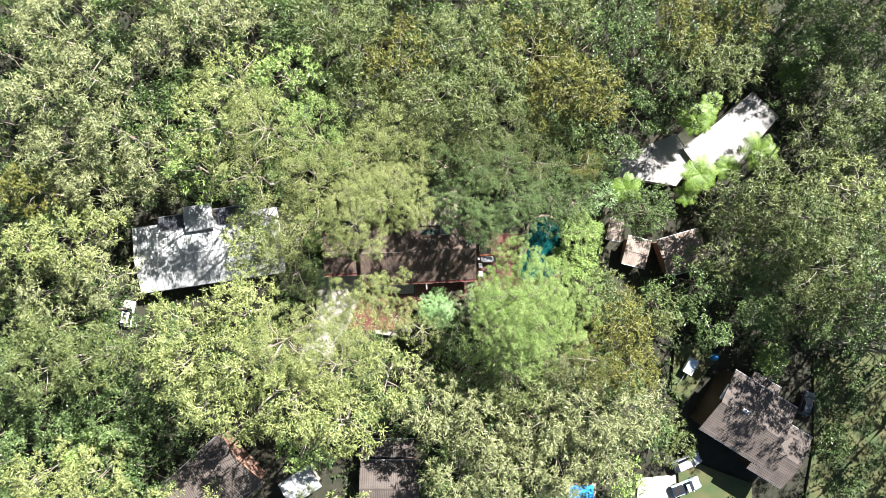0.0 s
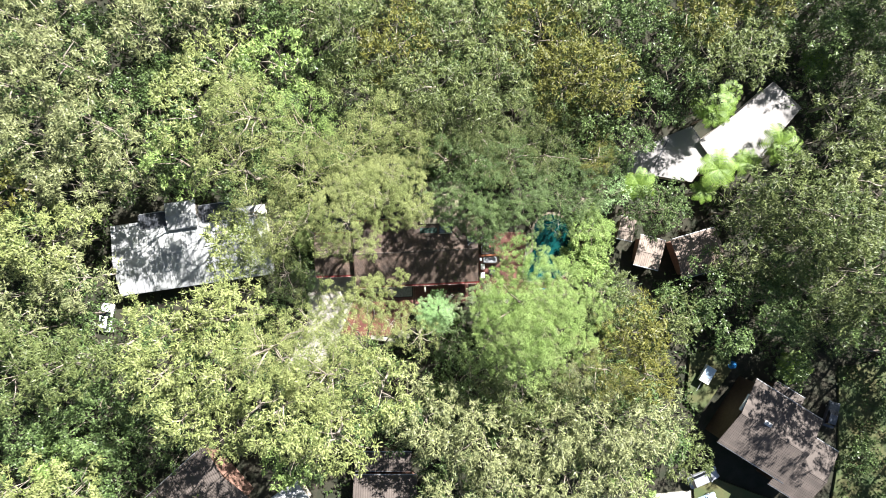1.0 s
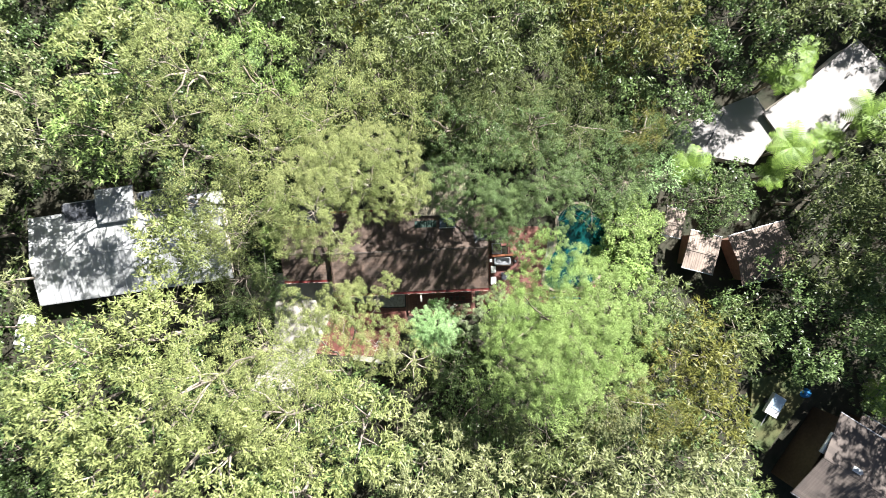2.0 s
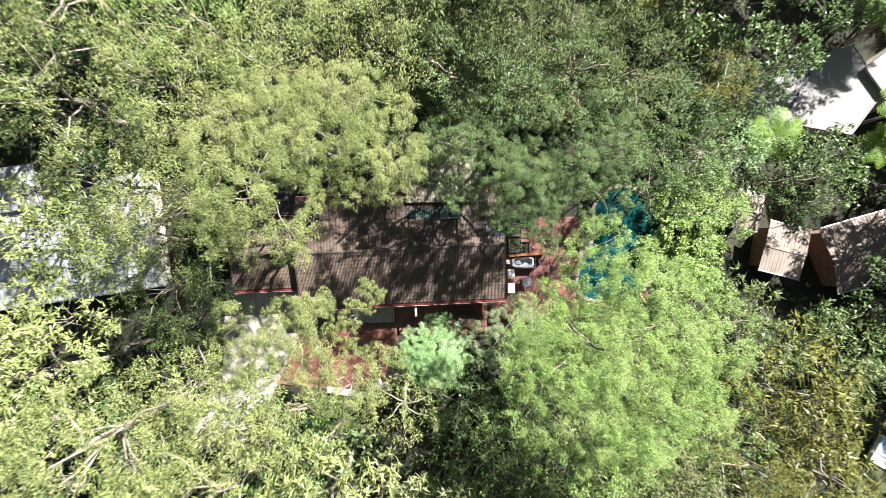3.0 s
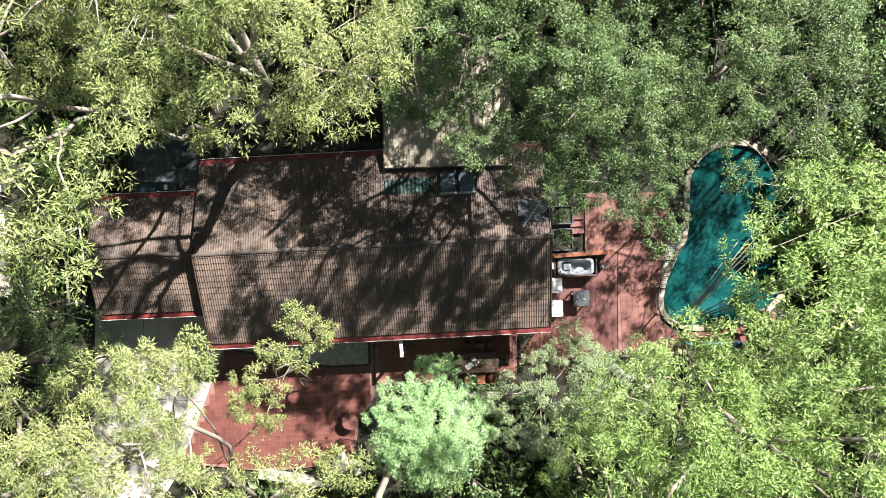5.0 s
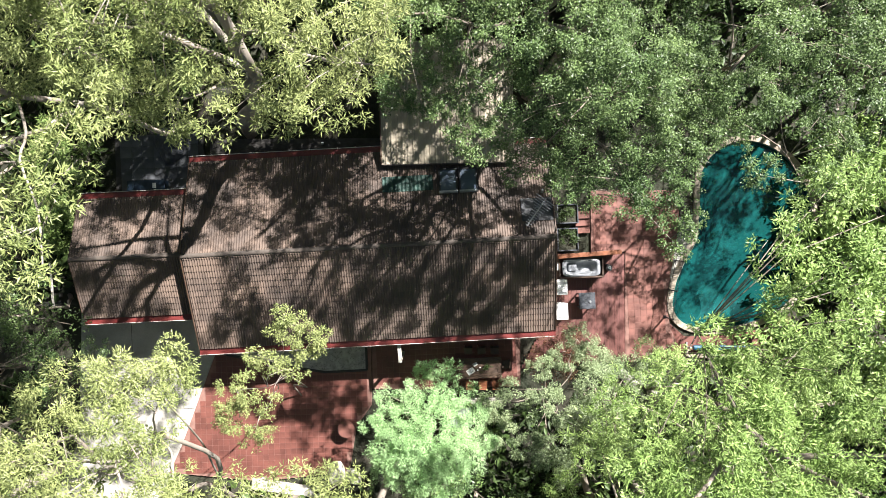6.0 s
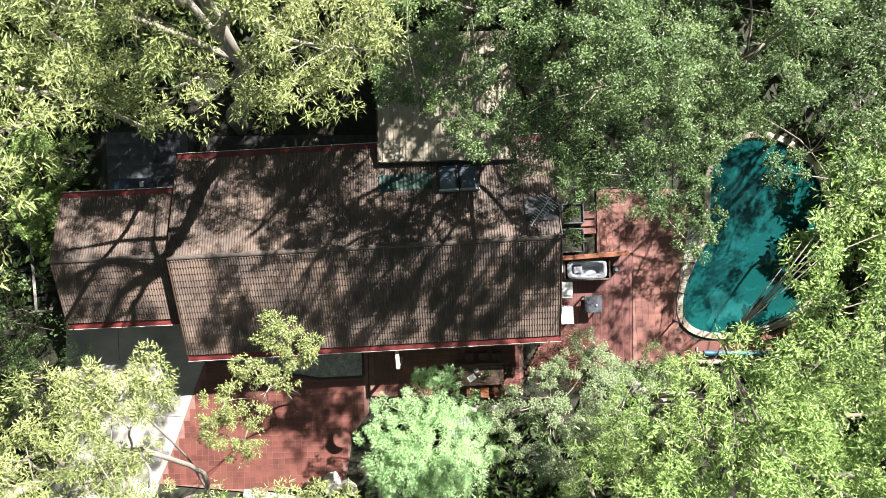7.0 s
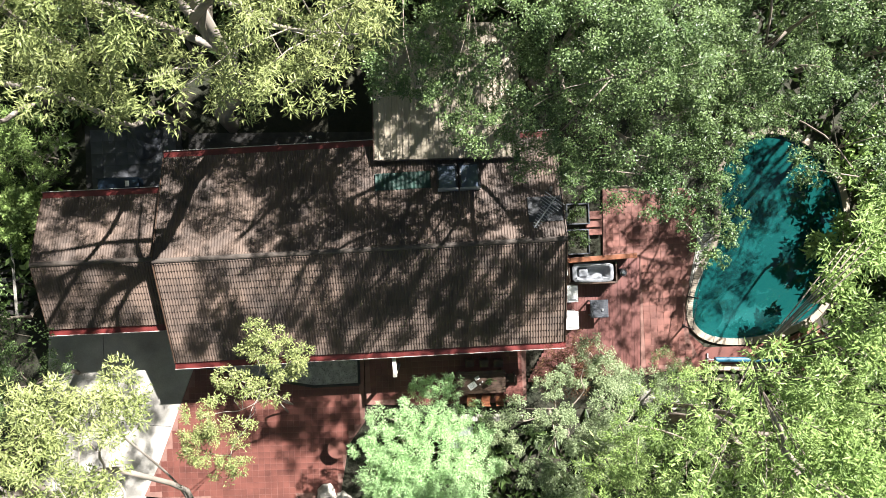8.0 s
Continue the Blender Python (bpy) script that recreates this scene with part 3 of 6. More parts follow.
tiled_area("dining_terrace", SOUTH, 0.31, "red_tile", "shaded red tiled dining terrace below the eaves", 2.5, (-2, 3.8, -8, -5.6), z=-0.012)


south = part("pool_paving", slab([(11.6, -6.75), (12.15, -4.75), (13.0, -5.5), (15.4, -5.45), (17.4, -5.0), (18.6, -4.3), (19.6, -5.0), (18.8, -6.75)], -0.3, -0.03, 0.01), "red_tile")
tagged(south, "worn red paving between the pool and its cover roller", "paving", kind="structure")


def make_pebbles():
    bed = part("pebble_bed", slab(PEBBLES, -0.1, 0.012), "pebble")
    tagged(bed, "grey pebble garden bed with black edging along the house", "garden bed", kind="structure")
    rng = random.Random(5)
    bm = bmesh.new()
    bmesh.ops.create_cone(bm, segments=4, radius1=0.035, radius2=0.018, depth=0.045, cap_ends=True, cap_tris=True)
    bmesh.ops.triangulate(bm, faces=bm.faces[:])
    v = [x.co[:] for x in bm.verts]
    f = [tuple(x.index for x in t.verts) for t in bm.faces]
    bm.free()
    q = [(a, b, c, c) for a, b, c in f]
    spots = []
    while len(spots) < 2600:
        x, y = rng.uniform(-12.3, -4.7), rng.uniform(-7.3, -4.9)
        if inside(x, y, PEBBLES) and not any(math.hypot(x - a, y - b) < 0.13 for a, b in ((-5.15, -6.35), (-5.75, -6.35))):
            spots.append(Matrix.Translation((x, y, 0.02)) @ Matrix.Rotation(rng.uniform(0, 6), 4, "Z") @ Matrix.Diagonal((rng.uniform(0.7, 1.5), rng.uniform(0.7, 1.1), 0.6, 1)))
    vv, qq = repeat_mesh(v, q, spots)
    me = bpy.data.meshes.new("pebbles")
    me.from_pydata([tuple(a) for a in vv], [], [tuple(int(k) for k in a[:3]) for a in qq])
    me.materials.append(M["pebble"])
    ob = new("pebbles", me)
    ob.parent = bed
    tagged(ob, kind="stuff")
    for a, b in zip(PEBBLES, PEBBLES[1:] + PEBBLES[:1]):
        d = Vector((b[0] - a[0], b[1] - a[1]))
        m = pose(a[0], a[1], 0, 0, 0, math.degrees(math.atan2(d.y, d.x)))
        part("edging", boxed(0, d.length, -0.06, 0.06, -0.1, 0.09, bevel=0.015, m=m), "edging", bed)


make_pebbles()

DRIVE = [(-20.4, -3.2), (-12.9, -3.2), (-12.95, -6.1), (-14.9, -11.4), (-15.8, -13.6), (-19, -19), (-24, -19), (-20.6, -11)]
drive = part("driveway", slab(DRIVE, -0.3, -0.02, 0.02), "concrete")
tagged(drive, "pale sunlit concrete driveway in front of the garage", "driveway", kind="structure")
for a, b in (((-17.7, -3.3), (-17.6, -6.3)), ((-20.3, -9.0), (-14.2, -9.35))):
    d = Vector((b[0] - a[0], b[1] - a[1]))
    part("joint", boxed(0, d.length, -0.012, 0.012, -0.05, -0.0165, m=pose(a[0], a[1], 0, 0, 0, math.degrees(math.atan2(d.y, d.x)))), "edging", drive)


def board_area(name, x0, x1, y0, y1, width, mat, label, z=0.0, along="y", at=(0, 0), turn=0.0, cut=None):
    """A deck of single boards on joists."""
    base = thing(name, (*at, 0), turn, label, "deck", kind="structure")
    n = int(((x1 - x0) if along == "y" else (y1 - y0)) / width)
    rng = random.Random(n)
    for i in range(n):
        a = (x0 if along == "y" else y0) + i * width
        jz = rng.uniform(-0.003, 0.003)
        lo, hi = (y0, y1) if along == "y" else (x0, x1)
        if cut:
            lo, hi = cut(a + width / 2, lo, hi)
        lo += rng.uniform(-0.01, 0.01)
        dims = (a + 0.004, a + width - 0.004, lo, hi) if along == "y" else (lo, hi, a + 0.004, a + width - 0.004)
        bm = boxed(*dims, z - 0.03 + jz, z + jz)
        part("board", bm, mat, base)
    part("joists", boxed(x0 + 0.05, x1 - 0.05, y0 + 0.05, y1 - 0.05, z - 0.24, z - 0.045), "edging", base)
    return base


board_area("spa_deck", 5.2, 9.7, -6.9, -0.85, 0.14, "deck", "red stained timber deck with narrow boards beside the house", 0.02, "y")
# a triangle of cross-laid boards in the shape of the sunlit patch by the eave
sun_wedge = thing("deck_corner", (0, 0, 0), 0, "red timber boards in a triangle shaped like the sunlit patch", "deck", kind="structure")
for i in range(11):
    part("board", slab([(5.15 - i * 0.115, -4.9 - i * 0.21), (5.15 - i * 0.115 - 0.02, -4.9 - (i + 1) * 0.21 + 0.01), (5.18, -4.9 - (i + 1) * 0.21 + 0.01), (5.18, -4.9 - i * 0.21)], -0.02, 0.022), "deck", sun_wedge)
BACK = [(-18.4, 2.45), (-13.5, 2.6), (-13.6, 6.2), (-18.5, 6.0)]
tiled_area("back_paving", BACK, 0.62, "slate", "dark slate paved yard behind the garage", 2.5, (-19, -13, 2, 7), grout="edging")
board_area("back_walk", -13.2, -3.5, 4.55, 5.6, 0.26, "old_deck", "dark timber walkway behind the house", -0.02, "x")


# ---- trees ----


def leaf_quads(pos, out, length, width, droop, rng, simple=False):
    """Pointed leaves as four-cornered blades at pos, turned loosely away from their clump; droop: how far they hang."""
    n = len(pos)
    a = rng.uniform(0, math.tau, n)
    flat = np.stack([np.cos(a), np.sin(a), rng.normal(0, 0.35, n)], 1)
    way = flat + out * 0.7 + np.array([0, 0, -droop])
    way /= np.linalg.norm(way, axis=1, keepdims=True)
    up = out * 1.25 + np.array([0, 0, 0.3]) + rng.normal(0, 0.34, (n, 3))
    side = np.cross(way, up)
    side /= np.linalg.norm(side, axis=1, keepdims=True) + 1e-6
    L = (length * rng.uniform(0.65, 1.3, n))[:, None]
    W = (width * rng.uniform(0.7, 1.3, n))[:, None]
    if simple:
        return np.stack([pos + side * W * 0.55, pos - side * W * 0.55, pos + way * L], 1).reshape(-1, 3)
    sag = np.array([0, 0, -0.12]) * L
    v = np.stack([pos, pos + way * L * 0.42 + side * W * 0.5, pos + way * L + sag, pos + way * L * 0.42 - side * W * 0.5], 1)
    return v.reshape(-1, 3)


def clump_leaves(centres, radii, counts, length, width, droop, rng, flatten=0.75, simple=False):
    """Leaves on the outer and upper side of each clump."""
    idx = np.repeat(np.arange(len(centres)), counts)
    n, k = len(idx), 16
    spray = rng.normal(0, 1, (len(centres), k, 3))
    spray[:, :, 2] = np.abs(spray[:, :, 2]) * 1.1 - 0.25
    spray /= np.linalg.norm(spray, axis=2, keepdims=True)
    spray *= rng.uniform(0.6, 1.05, (len(centres), k, 1))
    twig = spray[idx, rng.integers(0, k, n)]
    puff = rng.normal(0, 1, (n, 3))
    puff[:, 2] = np.abs(puff[:, 2]) - 0.2
    puff /= np.linalg.norm(puff, axis=1, keepdims=True)
    d = twig + puff * rng.uniform(0.12, 0.3, (n, 1))
    pos = centres[idx] + d * radii[idx][:, None] * np.array([1, 1, flatten])
    d = twig * 0.6 + puff * 0.75
    d = d / (np.linalg.norm(d, axis=1, keepdims=True) + 1e-6)
    v = leaf_quads(pos, d, length, width, droop, rng, simple)
    return v, np.arange(len(v)).reshape(n, -1)


KIND = {  # leaf length, width, droop, bark, label, leaf material
    "light_gum": (0.165, 0.036, 0.25, "gum_bark", "tall gum tree with yellow-green leaves and pale bark", "light_gum"),
    "grey_gum": (0.19, 0.033, 0.25, "gum_bark", "tall olive-green gum tree with pale bare limbs", "grey_gum"),
    "pale_gum": (0.19, 0.036, 0.25, "gum_bark", "tall gum tree with pale olive leaves", "pale_gum"),
    "dark_leaf": (0.095, 0.044, 0.05, "grey_bark", "dense dark green broadleaf tree", "dark_leaf"),
    "lime_leaf": (0.165, 0.038, 0.1, "grey_bark", "rounded tree with bright lime-green leaves", "lime_leaf"),
    "golden": (0.19, 0.034, 0.2, "gum_bark", "gum tree with golden-olive leaves", "golden"),
    "fern_bush": (0.22, 0.10, 0.05, "grey_bark", "low bright green bush with broad leaves", "lime_leaf"),
    "silver_bush": (0.105, 0.045, 0.05, "grey_bark", "bushy grey-green tree beside the terrace", "silver_leaf"),
    "red_shrub": (0.1, 0.04, 0.1, "grey_bark", "small shrub with reddish leaves", "red_leaf"),
    "sapling": (0.12, 0.036, 0.1, "gum_bark", "slender gum sapling", "light_gum"),
    "soft_green": (0.16, 0.03, -0.35, "grey_bark", "soft pale green feathery conifer", "soft_green"),
}


def limb_path(a, b, rng, bow=0.12, n=5, finer=1):
    """A crooked limb that rises before it spreads; finer: steps between its bends."""
    a, b = np.array(a, float), np.array(b, float)
    length = np.linalg.norm(b - a)
    out = []
    for i in range(n):
        t = i / (n - 1)
        p = a + (b - a) * t
        p[2] += math.sin(t * math.pi) * length * bow
        if 0 < i < n - 1:
            p += rng.normal(0, min(0.3, length * 0.032), 3)
        out.append(p)
    if finer > 1:
        ends = [2 * out[0] - out[1], *out, 2 * out[-1] - out[-2]]
        out = []
        for p0, p1, p2, p3 in zip(ends, ends[1:], ends[2:], ends[3:]):
            for k in range(finer):
                t = k / finer
                out.append(0.5 * (2 * p1 + (p2 - p0) * t + (2 * p0 - 5 * p1 + 4 * p2 - p3) * t * t + (3 * p1 - p0 - 3 * p2 + p3) * t ** 3))
        out.append(ends[-2])
    return [tuple(p) for p in out]


def make_tree(x, y, r, top, kind, seed, detail, clumps=None, lean=(0, 0), density=1.0, label="", girth=0):
    """A tree: a tapered trunk with limbs and twigs, and a crown of leafy clumps. detail: 0 near the house to 2 far off."""
    length, width, droop, bark, text, leaf = KIND[kind]
    rng = np.random.default_rng(seed)
    floor = ground_z(x, y) - 0.1
    height = top - floor
    depth = min(r * (1.25 if kind in ("light_gum", "grey_gum", "pale_gum", "golden") else 1.7), height * 0.6)
    grow, dens, lobe = ((0.86, 540, 0.85), (1.6, 122, 1.05), (2.8, 46, 1.2))[detail]
    if kind in ("dark_leaf", "fern_bush") and detail < 2:
        dens *= 1.55
    if kind in ("light_gum", "lime_leaf") and detail == 0:
        dens *= 1.2
    if clumps is None:
        n = max(7, int(1.15 * r * r / (lobe * lobe)))
        flat = np.zeros((n, 2))
        for i in range(n):
            a, q = rng.uniform(0, math.tau, 12), np.sqrt(rng.uniform(0.0, 1, 12))
            wob = 0.92 + 0.14 * np.sin(a * 3 + seed) + 0.1 * np.sin(a * 5 + seed * 2)
            tries = np.stack([np.cos(a) * q * wob, np.sin(a) * q * wob], 1)
            far = np.min(np.linalg.norm(tries[:, None] - flat[None, :i], axis=2), axis=1) if i else q
            flat[i] = tries[int(np.argmax(far))]
        rad = np.minimum(1, np.linalg.norm(flat, axis=1))
        z = top - lobe - depth * (rad ** 2.2) * 0.75 - np.abs(rng.normal(0, depth * 0.16, n))
        c = np.stack([x + flat[:, 0] * r, y + flat[:, 1] * r, z], 1)
        lr = lobe * rng.uniform(0.7, 1.25, n)
    else:
        c = np.array([k[:3] for k in clumps], float)
        lr = np.array([k[3] for k in clumps], float)
        n = len(c)
    area = math.pi * lr ** 2
    counts = np.maximum(6, (area * dens * density * 0.62 * rng.uniform(0.7, 1.3, n))).astype(int)
    tree = thing("tree", (x + lean[0], y + lean[1], floor), 0, label or text, "tree", "trees of the wood")
    origin = np.array([x + lean[0], y + lean[1], floor])
    # wood
    fine = 3 if detail == 0 else 1
    fork = np.array([x * 0.9 + c[:, 0].mean() * 0.1, y * 0.9 + c[:, 1].mean() * 0.1, floor + max(0.3 * height, height - depth * 1.7)])
    girth = girth or 0.02 + height * 0.009
    bm = bmesh.new()
    tube(bm, [tuple(np.array(p) - origin) for p in limb_path(origin, fork, rng, 0.0, 5, fine)], list(np.linspace(girth * 1.25, girth * 0.8, 4 * fine + 1)), 8 if detail < 2 else 6)
    k = min(n, 7 if detail < 2 else 5)
    ends = [int(rng.integers(n))]
    while len(ends) < k:
        d = np.min([np.linalg.norm(c - c[e], axis=1) for e in ends], axis=0)
        ends.append(int(np.argmax(d)))
    leader = c[int(np.argmax(c[:, 2]))] * 0.35 + np.array([x, y, top - depth * 0.35]) * 0.65
    tube(bm, [tuple(np.array(q) - origin) for q in limb_path(fork, leader, rng, 0.0, 5, fine)], list(np.linspace(girth * 0.8, girth * 0.25, 4 * fine + 1)), 7 if detail < 2 else 5)
    joints = []
    for e in ends:
        tip = c[e] + np.array([0, 0, -lr[e] * (0.2 if clumps is None else 0.9)])
        start = fork + (leader - fork) * rng.uniform(0, 0.75)
        p = limb_path(start, tip, rng, 0.12 if clumps is None else 0.02, 5, fine)
        tube(bm, [tuple(np.array(q) - origin) for q in p], list(np.linspace(girth * 0.42, 0.018, 4 * fine + 1)), 6 if detail < 2 else 5)
        joints += [np.array(q) for q in p[1:]]
    joints = np.array(joints)
    for i in range(n):
        if i in ends:
            continue
        j = joints[np.argmin(np.linalg.norm(joints - c[i] + np.array([0, 0, 0.5]), axis=1))]
        p = limb_path(j, c[i] + np.array([0, 0, -lr[i] * 0.4]), rng, 0.04, 3)
        tube(bm, [tuple(np.array(q) - origin) for q in p], [0.02, 0.015, 0.008], 4)
    part("trunk", bm, bark, tree, "", True)
    v, q = clump_leaves(c, lr, counts, length * grow, width * grow * (1.5 if detail == 2 else 1.0), droop, rng, 0.75, detail == 2)
    sheet("crown", v - origin, q, leaf, tree)
    return len(q)


def spread_crown(outline, low, high, spacing, radius, seed):
    """Clumps that fill an outline seen from above, highest well inside it: x, y, z, radius of each."""
    rng = random.Random(seed)
    xs, ys = [p[0] for p in outline], [p[1] for p in outline]
    out, misses = [], 0
    for a, b in zip(outline, outline[1:] + outline[:1]):
        n = max(1, round(math.dist(a, b) / spacing))
        for i in range(n):
            x, y = a[0] + (b[0] - a[0]) * i / n + rng.uniform(-0.25, 0.25), a[1] + (b[1] - a[1]) * i / n + rng.uniform(-0.25, 0.25)
            out.append((x, y, low + rng.uniform(0, 0.35) * (high - low), radius * rng.uniform(0.5, 0.8)))
    while misses < 1500:
        x, y = rng.uniform(min(xs), max(xs)), rng.uniform(min(ys), max(ys))
        if not inside(x, y, outline) or any(math.hypot(x - a, y - b) < spacing for a, b, _, _ in out):
            misses += 1
            continue
        rim = min((Vector((x, y)) - Vector(a)).length for a in outline)
        z = low + (high - low) * (smooth_step(0.2, 3.0, rim) * 0.5 + rng.uniform(0, 0.5))
        out.append((x, y, z, radius * rng.uniform(0.7, 1.3)))
    return out


def stand(rows, seed):
    """Trees of one part of the wood: x, y, crown radius, height of the top, kind, and how far off the foot stands."""
    for i, (x, y, r, top, kind, *foot) in enumerate(rows):
        d = max(abs(x + 1) / 14.0, abs(y) / 9.6)
        make_tree(x, y, r, top, kind, seed * 100 + i, 0 if d < 1 else 1 if d < 1.75 else 2, None, tuple(foot) or (0, 0), 1.0, "", 0.1 if foot else 0)


# north west
stand([
    (-52.7, 29.2, 6.2, 22.0, "pale_gum"),
    (-47.6, 23.0, 5.1, 22.0, "pale_gum"),
    (-54.1, 20.1, 5.1, 22.0, "pale_gum"),
    (-45.1, 16.1, 5.6, 20.0, "pale_gum"),
    (-53.3, 13.5, 5.2, 20.0, "pale_gum"),
    (-57.6, 8.1, 4.2, 18.0, "golden"),
    (-49.6, 8.3, 4.7, 16.0, "pale_gum"),
    (-52.7, 1.2, 6.1, 18.0, "light_gum"),
    (-58.4, 0.1, 3.8, 18.0, "light_gum"),
    (-49.0, -3.9, 4.8, 15.0, "pale_gum"),
    (-56.7, -6.6, 5.5, 16.0, "pale_gum"),
    (-39.8, 29.5, 4.3, 17.0, "pale_gum"),
    (-36.3, 32.2, 3.9, 17.0, "pale_gum"),
    (-43.1, 12.0, 4.8, 15.0, "pale_gum"),
    (-42.8, 20.9, 4.0, 14.0, "dark_leaf"),
    (-29.7, 33.0, 4.3, 17.0, "pale_gum"),
], 1)
# north stand
stand([
    (-27.6, 22.3, 5.0, 23.0, "light_gum"),
    (-20.7, 23.0, 4.7, 22.0, "lime_leaf"),
    (-30.8, 16.7, 5.7, 24.0, "light_gum"),
    (-23.4, 15.8, 5.6, 25.0, "light_gum"),
    (-17.2, 15.5, 4.7, 23.0, "lime_leaf"),
    (-33.8, 11.5, 4.4, 21.0, "lime_leaf"),
    (-25.4, 10.1, 4.7, 23.0, "light_gum"),
    (-18.8, 11.0, 4.0, 22.0, "light_gum"),
    (-24.4, 33.7, 4.4, 14.0, "dark_leaf"),
    (-17.5, 32.2, 4.7, 16.0, "grey_gum"),
    (-12.0, 28.8, 5.7, 19.0, "grey_gum"),
    (-6.0, 26.5, 5.7, 19.0, "golden"),
    (-11.0, 22.2, 5.0, 18.0, "grey_gum"),
    (-4.6, 19.0, 4.6, 17.0, "grey_gum"),
    (-0.3, 29.1, 4.6, 18.0, "grey_gum"),
], 2)
# house north
stand([
    (6.5, 12.5, 3.8, 14.0, "dark_leaf"),
    (0.1, 12.6, 3.6, 13.0, "dark_leaf"),
    (24.6, 8.2, 2.3, 7.5, "soft_green"),
], 3)
# north east
stand([
    (3.5, 28.8, 5.3, 19.0, "grey_gum"),
    (6.7, 22.2, 5.3, 21.0, "grey_gum"),
    (2.8, 17.7, 4.6, 18.0, "grey_gum"),
    (12.4, 26.9, 5.2, 20.0, "golden"),
    (16.5, 21.7, 5.6, 20.0, "golden"),
    (20.6, 21.7, 4.5, 20.0, "golden"),
    (21.4, 29.5, 5.4, 17.0, "dark_leaf"),
    (16.5, 32.2, 4.6, 18.0, "grey_gum"),
    (26.0, 32.2, 5.4, 17.0, "dark_leaf"),
    (28.2, 27.4, 4.8, 15.0, "dark_leaf"),
    (9.3, 16.5, 4.6, 18.0, "grey_gum"),
    (14.3, 16.3, 4.0, 15.0, "grey_gum"),
    (23.1, 15.1, 3.2, 5.0, "golden"),
    (28.1, 20.4, 5.3, 13.0, "dark_leaf"),
    (32.5, 23.7, 5.2, 14.0, "dark_leaf"),
    (36.9, 25.4, 5.5, 15.0, "grey_gum"),
], 4)
# far north east
stand([
    (41.0, 26.0, 4.2, 16.0, "grey_gum"),
    (46.4, 32.9, 4.5, 12.0, "dark_leaf"),
    (56.6, 30.7, 5.3, 6.0, "dark_leaf"),
    (55.5, 24.7, 4.0, 4.0, "dark_leaf"),
    (62.7, 29.0, 4.4, 6.0, "dark_leaf"),
    (56.6, 36.9, 4.8, 6.0, "dark_leaf"),
    (33.7, 32.2, 5.0, 17.0, "golden"),
    (43.8, 34.5, 4.0, 14.0, "golden"),
    (58.4, 34.5, 5.9, 10.0, "dark_leaf"),
    (63.4, 32.0, 5.0, 10.0, "dark_leaf"),
    (57.0, 21.1, 4.6, 18.0, "grey_gum"),
    (53.9, 15.6, 4.5, 17.0, "grey_gum"),
    (50.8, 10.9, 4.3, 17.0, "grey_gum"),
    (46.1, 7.4, 5.8, 17.0, "grey_gum"),
    (51.5, 4.2, 6.3, 20.0, "grey_gum"),
    (56.8, 8.3, 4.5, 20.0, "light_gum"),
    (42.2, 5.4, 4.1, 13.0, "grey_gum"),
    (42.7, -0.3, 5.3, 12.0, "grey_gum"),
    (49.4, -0.7, 6.0, 14.0, "grey_gum"),
], 5)
# east
stand([
    (53.8, -2.9, 6.0, 20.0, "grey_gum"),
    (38.6, -4.9, 4.6, 11.0, "dark_leaf"),
    (46.1, -7.4, 5.0, 11.0, "dark_leaf"),
    (53.6, -9.2, 5.7, 13.0, "grey_gum"),
    (60.9, -10.1, 4.9, 13.0, "dark_leaf"),
    (31.4, 6.0, 4.6, 10.0, "dark_leaf"),
    (22.0, 1.9, 3.6, 4.0, "fern_bush"),
    (21.1, -4.3, 3.9, 6.0, "fern_bush"),
    (23.7, -8.5, 3.6, 8.0, "dark_leaf"),
    (50.9, -16.6, 3.9, 6.0, "dark_leaf"),
    (63.2, -31.2, 2.6, 2.6, "dark_leaf"),
], 6)
# south east
stand([
    (24.4, -7.9, 5.0, 10.0, "grey_gum"),
    (25.2, -11.5, 5.0, 17.0, "golden"),
    (21.1, -15.6, 5.4, 18.0, "golden"),
    (26.5, -16.4, 3.8, 18.0, "golden"),
    (32.8, -10.0, 4.2, 10.0, "grey_gum"),
    (16.7, -15.4, 4.6, 17.0, "pale_gum"),
    (10.6, -17.9, 5.5, 17.0, "grey_gum"),
    (4.1, -17.2, 4.4, 14.0, "dark_leaf"),
    (35.2, -29.9, 3.9, 8.0, "grey_gum"),
    (27.9, -35.5, 3.4, 8.0, "lime_leaf"),
], 7)
# south
stand([
    (-1.9, -22.4, 5.8, 17.0, "pale_gum"),
    (5.8, -24.8, 6.1, 18.0, "pale_gum"),
    (13.5, -24.8, 6.1, 18.0, "pale_gum"),
    (20.8, -22.6, 6.0, 19.0, "pale_gum"),
    (26.8, -22.9, 4.6, 18.0, "pale_gum"),
    (8.9, -31.3, 6.1, 18.0, "pale_gum"),
    (16.7, -30.5, 4.6, 17.0, "pale_gum"),
    (2.4, -32.8, 4.7, 16.0, "pale_gum"),
    (23.2, -29.3, 4.7, 16.0, "pale_gum"),
    (0.5, -20.4, 3.7, 12.0, "dark_leaf"),
    (1.4, -13.6, 3.4, 11.0, "dark_leaf"),
], 8)
